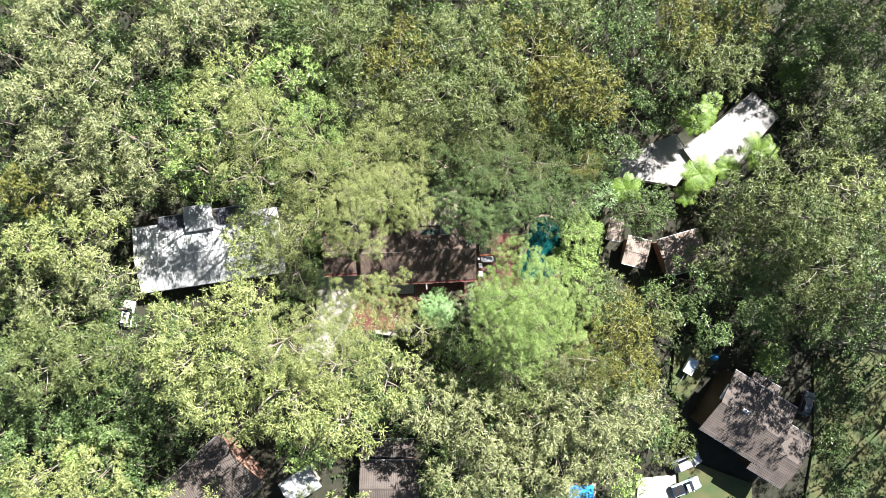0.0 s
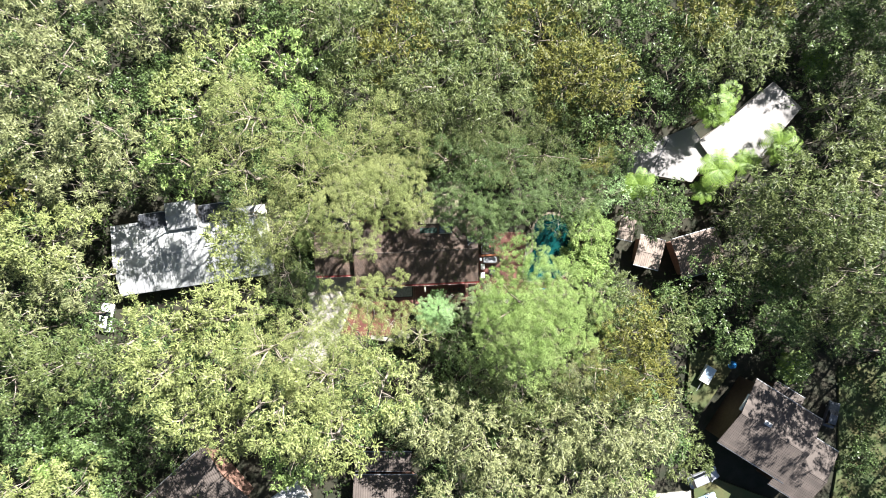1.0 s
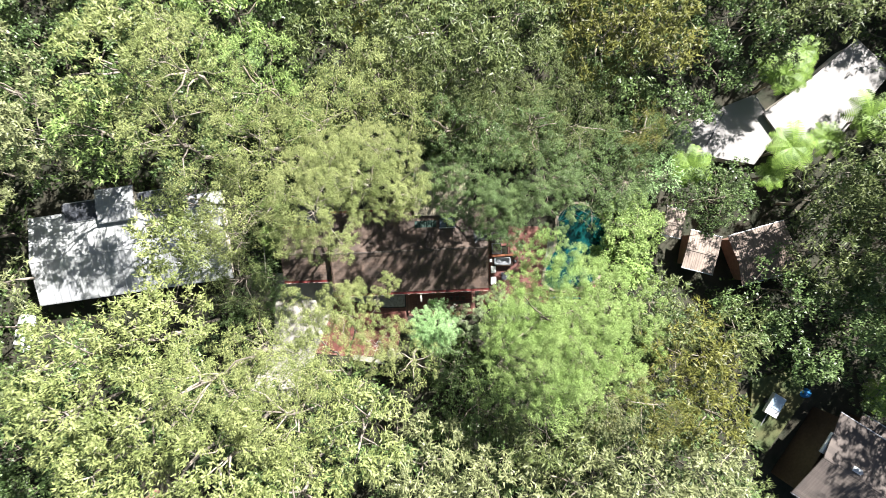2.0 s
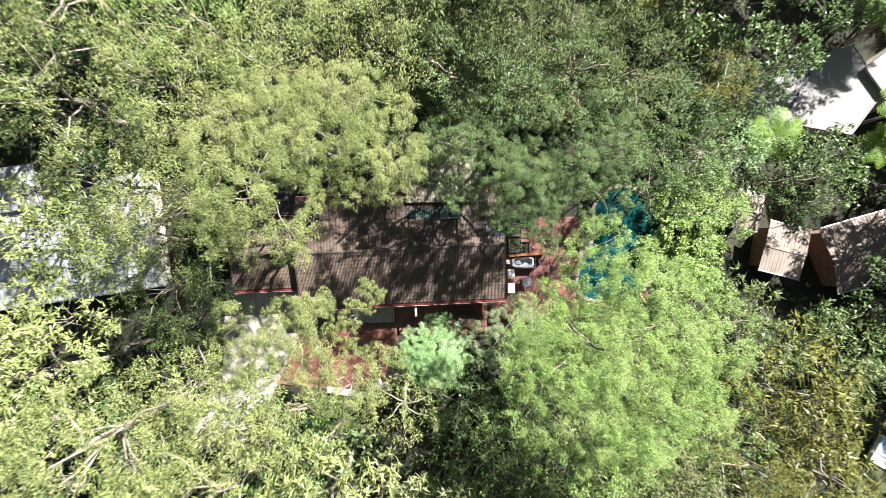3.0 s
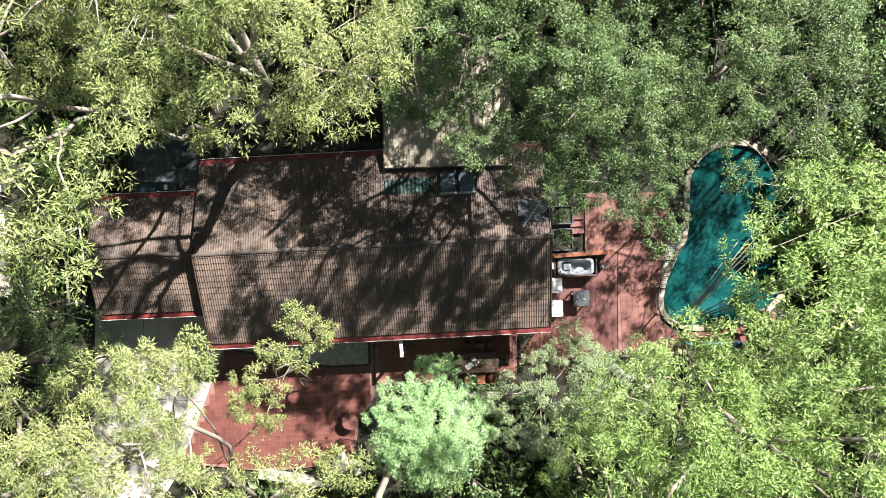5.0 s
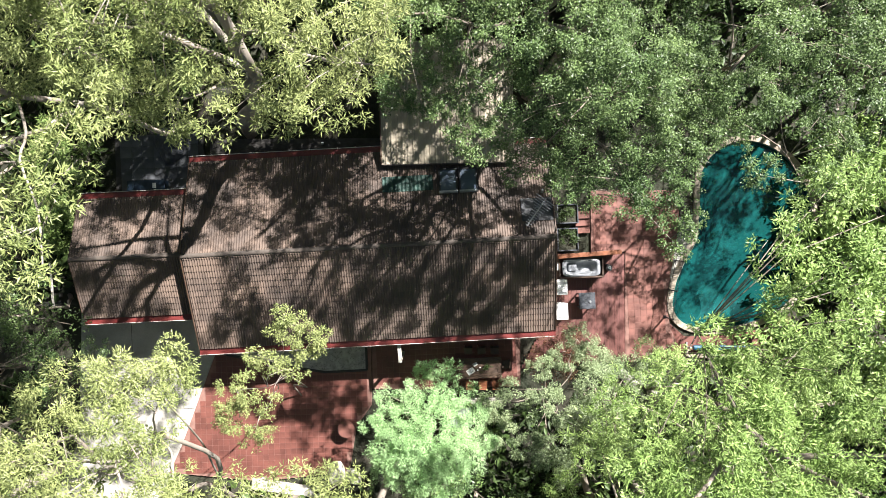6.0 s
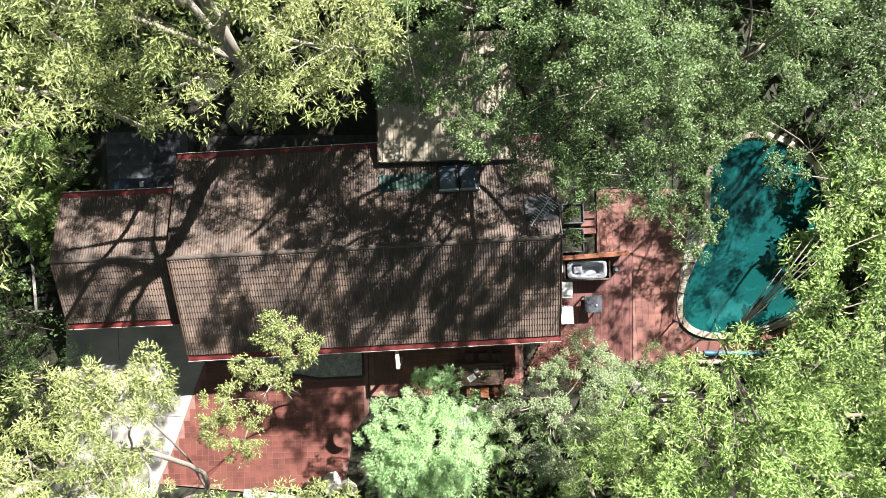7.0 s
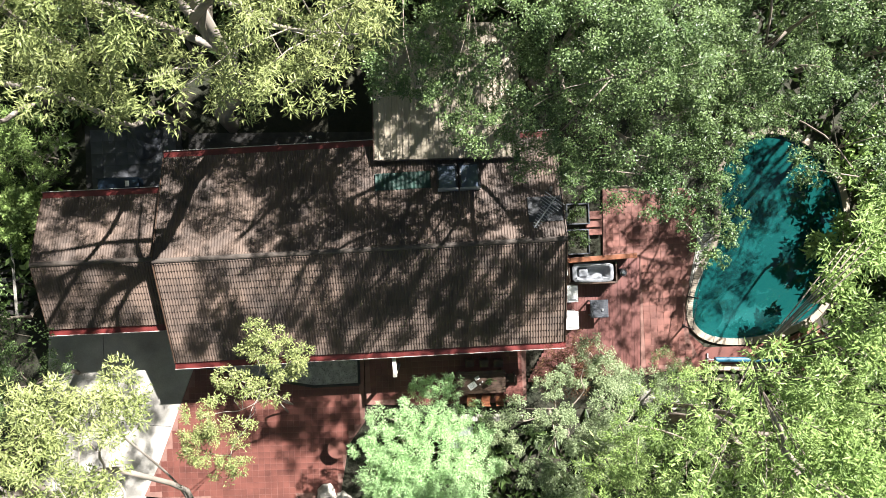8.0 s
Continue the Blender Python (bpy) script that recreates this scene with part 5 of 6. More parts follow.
# ---- neighbouring buildings ----
def gable_building(name, at, turn, length, half, eave, ridge, floor, roof_mat, wall_mat, label, rib=0.5, rib_h=0.04, ribs_along="slope"):
    """A plain far building: four walls, two ribbed or tiled slopes of single sheets, ridge cap, gutters."""
    b = thing(name, (at[0], at[1], 0), turn, label, "house")
    L2, rise = length / 2, ridge - eave
    for d in ((-L2 + 0.5, L2 - 0.5, -half + 0.5, -half + 0.7), (-L2 + 0.5, L2 - 0.5, half - 0.7, half - 0.5), (-L2 + 0.5, -L2 + 0.7, -half + 0.7, half - 0.7), (L2 - 0.7, L2 - 0.5, -half + 0.7, half - 0.7)):
        part("wall", boxed(*d, floor, eave + 0.02), wall_mat, b)
    top = thing("roof")
    top.parent = b
    for s in (-1, 1):
        if ribs_along == "slope":
            n = max(2, int(length / (rib * 4)))
            w = length / n
            for i in range(n):
                o = rib_sheet("roof_sheet", top, -L2 + i * w, -L2 + (i + 1) * w - 0.02, -half, 0, eave + 0.003 * (i % 2), rise, roof_mat, rib, rib_h)
                if s > 0:
                    o.matrix_local = Matrix.Rotation(math.pi, 4, "Z")
        else:
            # courses of tiles: each row laps the one below
            n = int(math.hypot(half, rise) / 0.36)
            for i in range(n):
                y0, y1 = -half * (1 - i / n), -half * (1 - (i + 1.12) / n)
                z0, z1 = eave + rise * i / n, eave + rise * (i + 1.12) / n
                cols = int(length / 0.34)
                xs = np.linspace(-L2, L2, cols * 2 + 1)
                v = [(x, y0, z0 + 0.05 + 0.03 * (k % 2)) for k, x in enumerate(xs)] + [(x, min(0.0, y1), min(ridge, z1) + 0.012 + 0.03 * (k % 2)) for k, x in enumerate(xs)] + [(x, y0, z0 - 0.01) for x in xs]
                m = len(xs)
                q = [(k, k + 1, m + k + 1, m + k) for k in range(m - 1)] + [(2 * m + k, 2 * m + k + 1, k + 1, k) for k in range(m - 1)]
                o = sheet("tile_course", v, q, roof_mat, top)
                if s > 0:
                    o.matrix_local = Matrix.Rotation(math.pi, 4, "Z")
        part("gutter", boxed(-L2, L2, min(s * half, s * (half + 0.12)), max(s * half, s * (half + 0.12)), eave - 0.12, eave, bevel=0.02), "grey_metal", top)
        bm = bmesh.new()
        q = [(-L2, s * half, eave - 0.04), (L2, s * half, eave - 0.04), (L2, 0, ridge - 0.04), (-L2, 0, ridge - 0.04)]
        a = [bm.verts.new(p) for p in q]
        c = [bm.verts.new((p[0], p[1], p[2] - 0.08)) for p in q]
        bm.faces.new(a)
        bm.faces.new(c[::-1])
        for i in range(4):
            bm.faces.new((a[i], a[(i + 1) % 4], c[(i + 1) % 4], c[i]))
        bmesh.ops.recalc_face_normals(bm, faces=bm.faces[:])
        part("roof_deck", bm, "dark_timber", top)
    part("ridge_cap", boxed(-L2, L2, -0.14, 0.14, ridge + 0.0, ridge + 0.07, bevel=0.03), roof_mat, top)
    return b


gable_building("white_roofed_house", (-37.6, -0.2), 8.5, 23.5, 5.2, 1.0, 1.9, -2.2, "white_roof", "cream_wall", "large house with low white ribbed steel roof among the gums", 0.75, 0.045)
gable_building("roof_annex", (-38.9, 5.0), 8.5, 4.6, 1.9, 2.0, 2.25, -2.0, "white_roof", "cream_wall", "white steel roofed annex of the neighbouring house", 0.75, 0.045)
# dark gaps beside the annex, put in as two dark ribbed sheets
gable_building("verandah_bay", (-33.6, 5.5), 8.5, 5.4, 1.3, 1.35, 1.42, -2.0, "tarp", "brick_wall", "dark sheet in place of the dark verandah gap beside the white roof", 0.75, 0.04)
gable_building("verandah_bay", (-43.4, 4.2), 8.5, 4.0, 1.1, 1.35, 1.42, -2.0, "tarp", "brick_wall", "dark sheet in place of the dark verandah gap beside the white roof", 0.75, 0.04)


def flat_building(name, outline, floor, z, label):
    b = thing(name, (0, 0, 0), 0, label, "house")
    cx, cy = sum(p[0] for p in outline) / len(outline), sum(p[1] for p in outline) / len(outline)
    inner = [(cx + (x - cx) * 0.94, cy + (y - cy) * 0.94) for x, y in outline]
    part("wall", slab(inner, floor, z - 0.2), "cream_wall", b)
    part("roof", slab(outline, z - 0.2, z, 0.03), "cream_roof", b, "flat cream membrane roof")
    for a, c in zip(outline, outline[1:] + outline[:1]):
        d = Vector((c[0] - a[0], c[1] - a[1]))
        part("parapet", boxed(0.02, d.length - 0.02, -0.05, 0.05, z - 0.25, z + 0.07, bevel=0.01, m=pose(a[0], a[1], 0, 0, 0, math.degrees(math.atan2(d.y, d.x)))), "cream_roof", b)
    return b


b = flat_building("flat_roofed_house", [(28.4, 14.3), (33.6, 17.0), (38.1, 18.8), (41.0, 14.3), (38.0, 10.3), (33.0, 11.2), (28.4, 11.8)], -4.2, -0.5, "low house with flat cream roof between tree ferns")
part("roof_joint", boxed(0, 4.6, -0.06, 0.06, -0.5, -0.42, m=pose(32.2, 12.6, 0, 0, 0, 62)), "tarp", b)
flat_building("flat_roofed_house", [(38.9, 16.4), (44.6, 20.6), (50.2, 25.4), (54.4, 21.5), (51.6, 18.2), (48.3, 13.8), (44.0, 13.4), (41.6, 12.7)], -4.2, 0.1, "long house with flat cream membrane roof below the trees")
gable_building("shed", (27.7, 3.1), -12, 2.4, 1.7, 0.9, 1.02, -3.4, "pink_roof", "brick_wall", "small shed with faded pinkish sheet roof", 0.3, 0.03)
gable_building("shed", (31.3, -0.5), -14, 3.9, 2.3, 0.4, 0.55, -3.6, "pink_roof", "brick_wall", "low shed with sunlit faded sheet roof", 0.3, 0.03)
gable_building("cottage", (38.8, -0.6), 16, 7.0, 3.1, 0.2, 1.0, -3.6, "rust_roof", "brick_wall", "cottage with rusty brown sheet roof under trees", 0.3, 0.03)
gable_building("tiled_house", (46.9, -26.0), -32, 11.2, 5.3, 5.4, 6.8, -0.5, "brown_roof", "dark_timber", "two-storey house with brown tiled gable roof in dappled shade", ribs_along="rows")
gable_building("house_wing", (51.9, -31.4), -32, 6.2, 4.6, 5.0, 6.2, -0.5, "brown_roof", "dark_timber", "lower wing of the brown tiled house", ribs_along="rows")
gable_building("porch", (49.8, -22.6), -32, 5.0, 2.4, 3.2, 3.5, -0.5, "brown_roof", "dark_timber", "shaded brown porch roof beside the tiled house", 0.3, 0.03)
gable_building("south_house", (-36.5, -37.2), 42, 13.0, 5.2, 3.0, 4.8, -0.8, "brown_roof", "brick_wall", "dark brown roofed house half hidden below gums", ribs_along="rows")
gable_building("pale_shed", (-22.6, -37.4), 33, 5.6, 1.9, 2.6, 2.9, -0.6, "white_roof", "cream_wall", "shed with pale bluish sheet roof", 0.3, 0.03)
gable_building("brown_house", (-8.4, -37.4), 0, 9.4, 4.0, 2.6, 3.8, -0.6, "brown_roof", "brick_wall", "brown tiled house at the wood's edge", ribs_along="rows")
gable_building("brown_annex", (-8.8, -31.6), 0, 8.4, 1.4, 2.0, 2.3, -0.6, "brown_roof", "brick_wall", "low dark annex of the brown house", ribs_along="rows")

lawn = part("lawn", slab([(60, -18), (72, -16), (74, -44), (58, -44), (60, -32)], -0.6, 0.35), "lawn")
tagged(lawn, "patchy yellow-green lawn striped with tree shadows", "lawn", kind="structure")
lawn = part("lawn", slab([(37.5, -16), (43, -14.5), (44, -18), (39, -25), (37, -23)], -0.6, 0.35), "lawn")
tagged(lawn, "green lawn with a parked trailer", "lawn", kind="structure")
yard = part("gravel_yard", slab([(31.6, -37.2), (37.6, -36.6), (38.2, -46), (31, -46)], -0.6, 0.35), "concrete")
tagged(yard, "sunlit pale gravel yard with parked cars", "yard", kind="structure")
lower = part("parking_lawn", slab([(37.9, -33.4), (50, -38), (50, -46), (38.7, -46)], -0.6, 0.34), "lawn")
tagged(lower, "shaded lawn below the tiled house", "lawn", kind="structure")


# ---- things on the terraces ----
def make_spa():
    s = thing("spa_bath", (6.9, -1.62, 0), 1.5, "square spa bath with grey shell in dark timber surround", "spa bath")
    part("surround", boxed(-1.0, 1.4, -0.56, -0.48, 0.02, 0.9, bevel=0.015), "dark_timber", s)
    part("surround", boxed(-1.0, 1.4, 0.48, 0.56, 0.02, 0.9, bevel=0.015), "dark_timber", s)
    part("surround", boxed(-1.0, -0.92, -0.48, 0.48, 0.02, 0.9, bevel=0.015), "dark_timber", s)
    part("surround", boxed(1.32, 1.4, -0.48, 0.48, 0.02, 0.9, bevel=0.015), "dark_timber", s)
    bm = bmesh.new()
    loops = []
    for k, (w, h, z) in enumerate(((1.02, 0.47, 0.93), (0.9, 0.38, 0.96), (0.82, 0.31, 0.9), (0.7, 0.24, 0.55), (0.5, 0.12, 0.5))):
        loops.append([bm.verts.new((0.2 + w * math.copysign(abs(math.cos(a)) ** 0.35, math.cos(a)), h * math.copysign(abs(math.sin(a)) ** 0.35, math.sin(a)), z)) for a in (i * math.tau / 32 for i in range(32))])
    for a, b in zip(loops, loops[1:]):
        for i in range(32):
            bm.faces.new((a[i], a[(i + 1) % 32], b[(i + 1) % 32], b[i]))
    bm.faces.new(loops[-1])
    bmesh.ops.recalc_face_normals(bm, faces=bm.faces[:])
    part("shell", bm, "spa_shell", s, "grey moulded shell", True)
    part("seat", boxed(-0.45, 0.0, -0.2, 0.2, 0.45, 0.72, bevel=0.06), "spa_shell", s)
    # thin white strip along one long side of the rim
    part("rim_light", boxed(-0.75, 1.05, 0.385, 0.42, 0.955, 0.975), "white", s)


make_spa()
beam = thing("timber_screen", (7.4, -0.95, 0), 4, "orange-brown timber screen beside the spa", "screen")
for i in range(5):
    part("plank", boxed(-1.55, 1.75, -0.05 + 0.035 * i, -0.02 + 0.035 * i, 0.05, 1.15 + 0.02 * (i % 2)), "orange_timber", beam)
part("cap", boxed(-1.6, 1.8, -0.07, 0.17, 1.16, 1.21, bevel=0.01), "orange_timber", beam)
pump = thing("spa_pump", (8.72, -1.65, 0.02), 0, "small black pump beside the spa", "pump")
part("housing", disc(bmesh.new(), 0, 0, 0, 0.5, 0.2, 0.17, 18), "black", pump)
part("lid", disc(bmesh.new(), 0, 0, 0.5, 0.56, 0.1, 0.08, 14), "grey_metal", pump)


def make_unit(name, x, y, w, d, h, label):
    u = thing(name, (x, y, 0.02), 2, label, "appliance")
    part("case", boxed(-w / 2, w / 2, -d / 2, d / 2, 0.06, h, bevel=0.02), "white", u)
    part("top", boxed(-w / 2 - 0.01, w / 2 + 0.01, -d / 2 - 0.01, d / 2 + 0.01, h, h + 0.03, bevel=0.01), "white", u)
    part("panel", boxed(-w / 2 + 0.08, w / 2 - 0.08, -d / 2 + 0.06, -d / 2 + 0.16, h + 0.03, h + 0.045), "grey_metal", u)
    for a in (-1, 1):
        for c in (-1, 1):
            part("foot", disc(bmesh.new(), a * (w / 2 - 0.06), c * (d / 2 - 0.06), 0, 0.06, 0.025, 0.025, 10), "rubber", u)


make_unit("air_conditioner", 6.05, -2.66, 0.55, 0.8, 0.95, "white boxy outdoor air conditioner against the house wall")
make_unit("washing_machine", 6.05, -3.97, 0.6, 0.85, 0.95, "white enamelled appliance standing against the house")
make_unit("gas_meter_box", 5.75, -1.55, 0.25, 0.4, 0.8, "small white meter box beside the spa")

fire = thing("barbecue_table", (7.44, -3.42, 0.02), 2, "square dark metal barbecue table with a round knob", "barbecue")
part("top", boxed(-0.44, 0.44, -0.44, 0.44, 0.7, 0.78, bevel=0.02), "tarp", fire)
part("knob", disc(bmesh.new(), 0.15, -0.05, 0.78, 0.84, 0.07, 0.05, 16), "grey_metal", fire)
for a in (-1, 1):
    for c in (-1, 1):
        part("leg", boxed(a * 0.36 - 0.03, a * 0.36 + 0.03, c * 0.36 - 0.03, c * 0.36 + 0.03, 0, 0.7), "black", fire)
part("shelf", boxed(-0.33, 0.33, -0.33, 0.33, 0.18, 0.21), "black", fire)


def make_planter(x, y, w, d, seed):
    p = thing("planter", (x, y, 0), 2, "black timber planter with low dark plants", "planter", "planters by the house")
    for dims in ((-w / 2, w / 2, -d / 2, -d / 2 + 0.06), (-w / 2, w / 2, d / 2 - 0.06, d / 2), (-w / 2, -w / 2 + 0.06, -d / 2 + 0.06, d / 2 - 0.06), (w / 2 - 0.06, w / 2, -d / 2 + 0.06, d / 2 - 0.06)):
        part("side", boxed(*dims, 0, 0.6, bevel=0.01), "tarp", p)
    part("earth", boxed(-w / 2 + 0.06, w / 2 - 0.06, -d / 2 + 0.06, d / 2 - 0.06, 0.05, 0.5), "soil", p)
    rng = np.random.default_rng(seed)
    c = np.stack([rng.uniform(-w / 2 + 0.15, w / 2 - 0.15, 9), rng.uniform(-d / 2 + 0.15, d / 2 - 0.15, 9), rng.uniform(0.5, 0.72, 9)], 1)
    v, q = clump_leaves(c, np.full(9, 0.17), np.full(9, 45), 0.13, 0.045, 0.1, rng)
    tagged(sheet("plants", v, q, "under", p), kind="stuff")


make_planter(6.45, 1.3, 1.15, 1.05, 3)
make_planter(6.45, -0.1, 1.15, 1.25, 4)
path = thing("stone_step", (7.35, 0.75, 0), 3, "short flight of red stone steps", "steps")
for i in range(3):
    part("tread", boxed(-0.4, 0.4, -0.5 + i * 0.4, -0.1 + i * 0.4, 0, 0.1 + 0.12 * i, bevel=0.015), "paver", path)


def chair(name, label, mat):
    c = thing(name, (0, 0, -50), 0, label, "chair", "chairs round the table")
    part("seat", boxed(-0.22, 0.22, -0.21, 0.22, 0.43, 0.46, bevel=0.012), mat, c)
    for i in range(4):
        part("slat", boxed(-0.2 + i * 0.105, -0.115 + i * 0.105, 0.19, 0.215, 0.5, 0.9, bevel=0.005), mat, c)
    part("top_rail", boxed(-0.23, 0.23, 0.185, 0.225, 0.9, 0.97, bevel=0.012), mat, c)
    for x in (-0.2, 0.17):
        part("leg", boxed(x, x + 0.035, -0.2, -0.165, 0, 0.43), mat, c)
        part("back_leg", boxed(x, x + 0.035, 0.185, 0.22, 0, 0.92), mat, c)
        part("side_rail", boxed(x + 0.005, x + 0.03, -0.165, 0.185, 0.3, 0.34), mat, c)
    return c


dark = chair("dining_chair", "dark-stained wooden slatted dining chair at the outdoor table", "dark_timber")
warm = chair("dining_chair", "orange timber slatted dining chair at the outdoor table", "orange_timber")
for x in (1.0, 1.72, 2.44):
    copy_thing(dark, pose(x, -6.12, 0, 0, 0, 3))
    copy_thing(warm, pose(x + 0.08, -7.95, 0, 0, 0, 178))
copy_thing(warm, pose(0.02, -6.98, 0, 0, 0, 92))
copy_thing(dark, pose(3.05, -6.9, 0, 0, 0, -88))
for gone in (dark, warm):
    for o in [*gone.children_recursive, gone]:
        bpy.data.objects.remove(o)

table = thing("dining_table", (1.55, -7.03, 0), 2.5, "long dark timber outdoor dining table with planked top", "table")
for i in range(8):
    part("plank", boxed(-1.22, 1.22, -0.56 + i * 0.14, -0.426 + i * 0.14, 0.71, 0.75, bevel=0.006), "dark_timber", table)
part("apron", boxed(-1.1, 1.1, -0.46, -0.42, 0.6, 0.71), "dark_timber", table)
part("apron", boxed(-1.1, 1.1, 0.42, 0.46, 0.6, 0.71), "dark_timber", table)
for a in (-1.05, 1.05):
    for c in (-0.44, 0.44):
        part("leg", boxed(a - 0.045, a + 0.045, c - 0.045, c + 0.045, 0, 0.71), "dark_timber", table)
for x, y, r, w, h in ((1.12, -7.2, 35, 0.42, 0.30), (1.36, -6.83, 30, 0.24, 0.17)):
    p = thing("paper", (x, y, 0.752), r, "white printed sheet lying on the dining table", "paper")
    part("page", boxed(-w / 2, w / 2, -h / 2, h / 2, 0, 0.006), "paper", p)
    for k in range(4):
        part("line", boxed(-w * 0.4, w * 0.3, h * (0.3 - 0.18 * k), h * (0.3 - 0.18 * k) + 0.012, 0.0062, 0.0075), "tarp", p)
for x, y in ((1.5, -7.12), (1.62, -6.98)):
    cup = thing("cup", (x, y, 0.752), 0, "small white cup on the dining table", "cup")
    part("bowl", disc(bmesh.new(), 0, 0, 0, 0.09, 0.03, 0.042, 14), "white", cup)
pot = thing("potted_plant", (1.98, -6.95, 0.752), 0, "small green plant in a pot on the table", "potted plant")
part("pot", disc(bmesh.new(), 0, 0, 0, 0.13, 0.07, 0.1, 16), "orange_timber", pot)
rr = np.random.default_rng(9)
v, q = clump_leaves(np.array([(0, 0, 0.2), (0.08, 0.05, 0.18), (-0.07, -0.04, 0.19)]), np.full(3, 0.13), np.full(3, 40), 0.11, 0.04, 0.1, rr)
sheet("leaves", v, q, "dark_leaf", pot)

post = thing("pergola_beam", (-2.62, -5.65, 0), 4, "pale weathered timber post and beam below the eaves", "beam")
part("beam", boxed(-0.09, 0.09, -0.75, 0.55, 2.28, 2.42, bevel=0.012), "stone", post)
part("post", boxed(-0.07, 0.07, -0.7, -0.56, 0, 2.28, bevel=0.01), "stone", post)
pipes = thing("downpipe", (2.75, -5.2, 0), 4, "pair of pale metal downpipes below the gutter", "downpipe")
for x in (-0.06, 0.06):
    part("pipe", tube(bmesh.new(), [(x, 0.5, 2.45), (x, 0.1, 2.35), (x, 0.0, 2.0), (x, 0.05, 0.0)], [0.04] * 4, 8), "grey_metal", pipes)

stool = thing("round_table", (-5.65, -10.33, 0), 0, "round pale stone garden table on the patio", "table")
part("top", disc(bmesh.new(), 0, 0, 0.62, 0.7, 0.44, 0.46, 28), "paver", stool)
part("stem", disc(bmesh.new(), 0, 0, 0, 0.62, 0.2, 0.1, 16), "stone", stool)
bench = thing("stone_bench", (-9.0, -13.6, 0), -8, "long pale stone bench at the edge of the patio", "bench")
part("seat", boxed(-1.9, 1.9, -0.3, 0.3, 0.38, 0.5, bevel=0.02), "concrete", bench)
for x in (-1.5, 1.3):
    part("support", boxed(x, x + 0.25, -0.22, 0.22, -0.1, 0.38), "concrete", bench)
wall = thing("garden_wall", (1.5, -9.0, 0), 0, "low grey stone garden wall below the terrace", "wall")
rk = random.Random(2)
for i in range(14):
    part("stone", boxed(-1.4 + i * 0.2, -1.215 + i * 0.2, -0.14 - rk.uniform(0, 0.03), 0.14, -0.3, 0.12 + rk.uniform(-0.03, 0.04), bevel=0.02), "stone", wall)
hut = thing("slatted_hut", (0.45, -9.4, 0), 3, "small garden hut with slatted grey roof", "hut")
for i in range(9):
    part("slat", boxed(-0.65 + i * 0.145, -0.52 + i * 0.145, -0.5, 0.5, 1.9, 1.94), "grey_metal", hut)
for a in (-0.6, 0.56):
    for c in (-0.45, 0.41):
        part("post", boxed(a, a + 0.06, c, c + 0.06, -0.2, 1.9), "black", hut)


# ---- pool side ----
fence = thing("pool_fence", (0, 0, 0), 0, "black metal pool fence of posts and thin bars", "fence")
FENCE = [(13.0, 1.9), (12.82, 0.3), (12.5, -1.3), (12.15, -2.9), (11.9, -4.4)]
for x, y in FENCE:
    p = part("post", boxed(x - 0.03, x + 0.03, y - 0.03, y + 0.03, 0.0, 1.2, bevel=0.005), "black", fence)
    part("cap", boxed(x - 0.04, x + 0.04, y - 0.04, y + 0.04, 1.2, 1.23), "black", p)
    part("foot", boxed(x - 0.08, x + 0.08, y - 0.08, y + 0.08, 0.0, 0.02), "black", p)
for a, b in zip(FENCE, FENCE[1:]):
    a, d = Vector((*a, 0)), Vector((b[0] - a[0], b[1] - a[1], 0))
    for z in (0.12, 1.12):
        part("rail", tube(bmesh.new(), [tuple(a + Vector((0, 0, z))), tuple(a + d + Vector((0, 0, z)))], [0.016, 0.016], 6), "black", fence)
    for i in range(1, 14):
        c = a + d * i / 14
        part("bar", tube(bmesh.new(), [(c.x, c.y, 0.12), (c.x, c.y, 1.12)], [0.008, 0.008], 5), "black", fence)
roller = thing("pool_roller", (13.1, -6.05, 0), -0.5, "teal blue pool cover roller on two stands", "pool roller")
part("cover_roll", tube(bmesh.new(), [(0.2, 0, 0.4), (4.2, 0, 0.4)], [0.13, 0.13], 16), "roller_blue", roller)
part("axle", tube(bmesh.new(), [(-0.05, 0, 0.4), (4.45, 0, 0.4)], [0.03, 0.03], 8), "grey_metal", roller)
for x in (0.0, 4.4):
    part("stand", boxed(x - 0.03, x + 0.03, -0.25, 0.25, -0.1, 0.05), "grey_metal", roller)
    part("upright", boxed(x - 0.025, x + 0.025, -0.03, 0.03, 0.05, 0.44), "grey_metal", roller)
kerb = thing("pool_kerb", (13.0, -6.5, 0), -0.5, "pale stone kerb behind the pool", "kerb", kind="structure")
for i in range(11):
    part("kerb_stone", boxed(i * 0.42, i * 0.42 + 0.405, -0.14, 0.14, -0.25, 0.14 + 0.01 * (i % 3), bevel=0.02), "coping", kerb)


def make_rock(x, y, r, h, seed, mat="stone", label="pale weathered garden rock", category="rock"):
    t = thing("rock", (x, y, ground_z(x, y)), seed * 31 % 360, label, category)
    bm = bmesh.new()
    bmesh.ops.create_icosphere(bm, subdivisions=3, radius=1)
    for q in bm.verts:
        n = 1 + 0.28 * noise.noise(q.co * 1.3 + Vector((seed, 0, 0))) + 0.1 * noise.noise(q.co * 3.5 + Vector((0, seed, 0)))
        q.co = Vector((q.co.x * r * n, q.co.y * r * 0.75 * n, max(-0.1, q.co.z * h * n)))
    part("body", bm, mat, t)
    return t


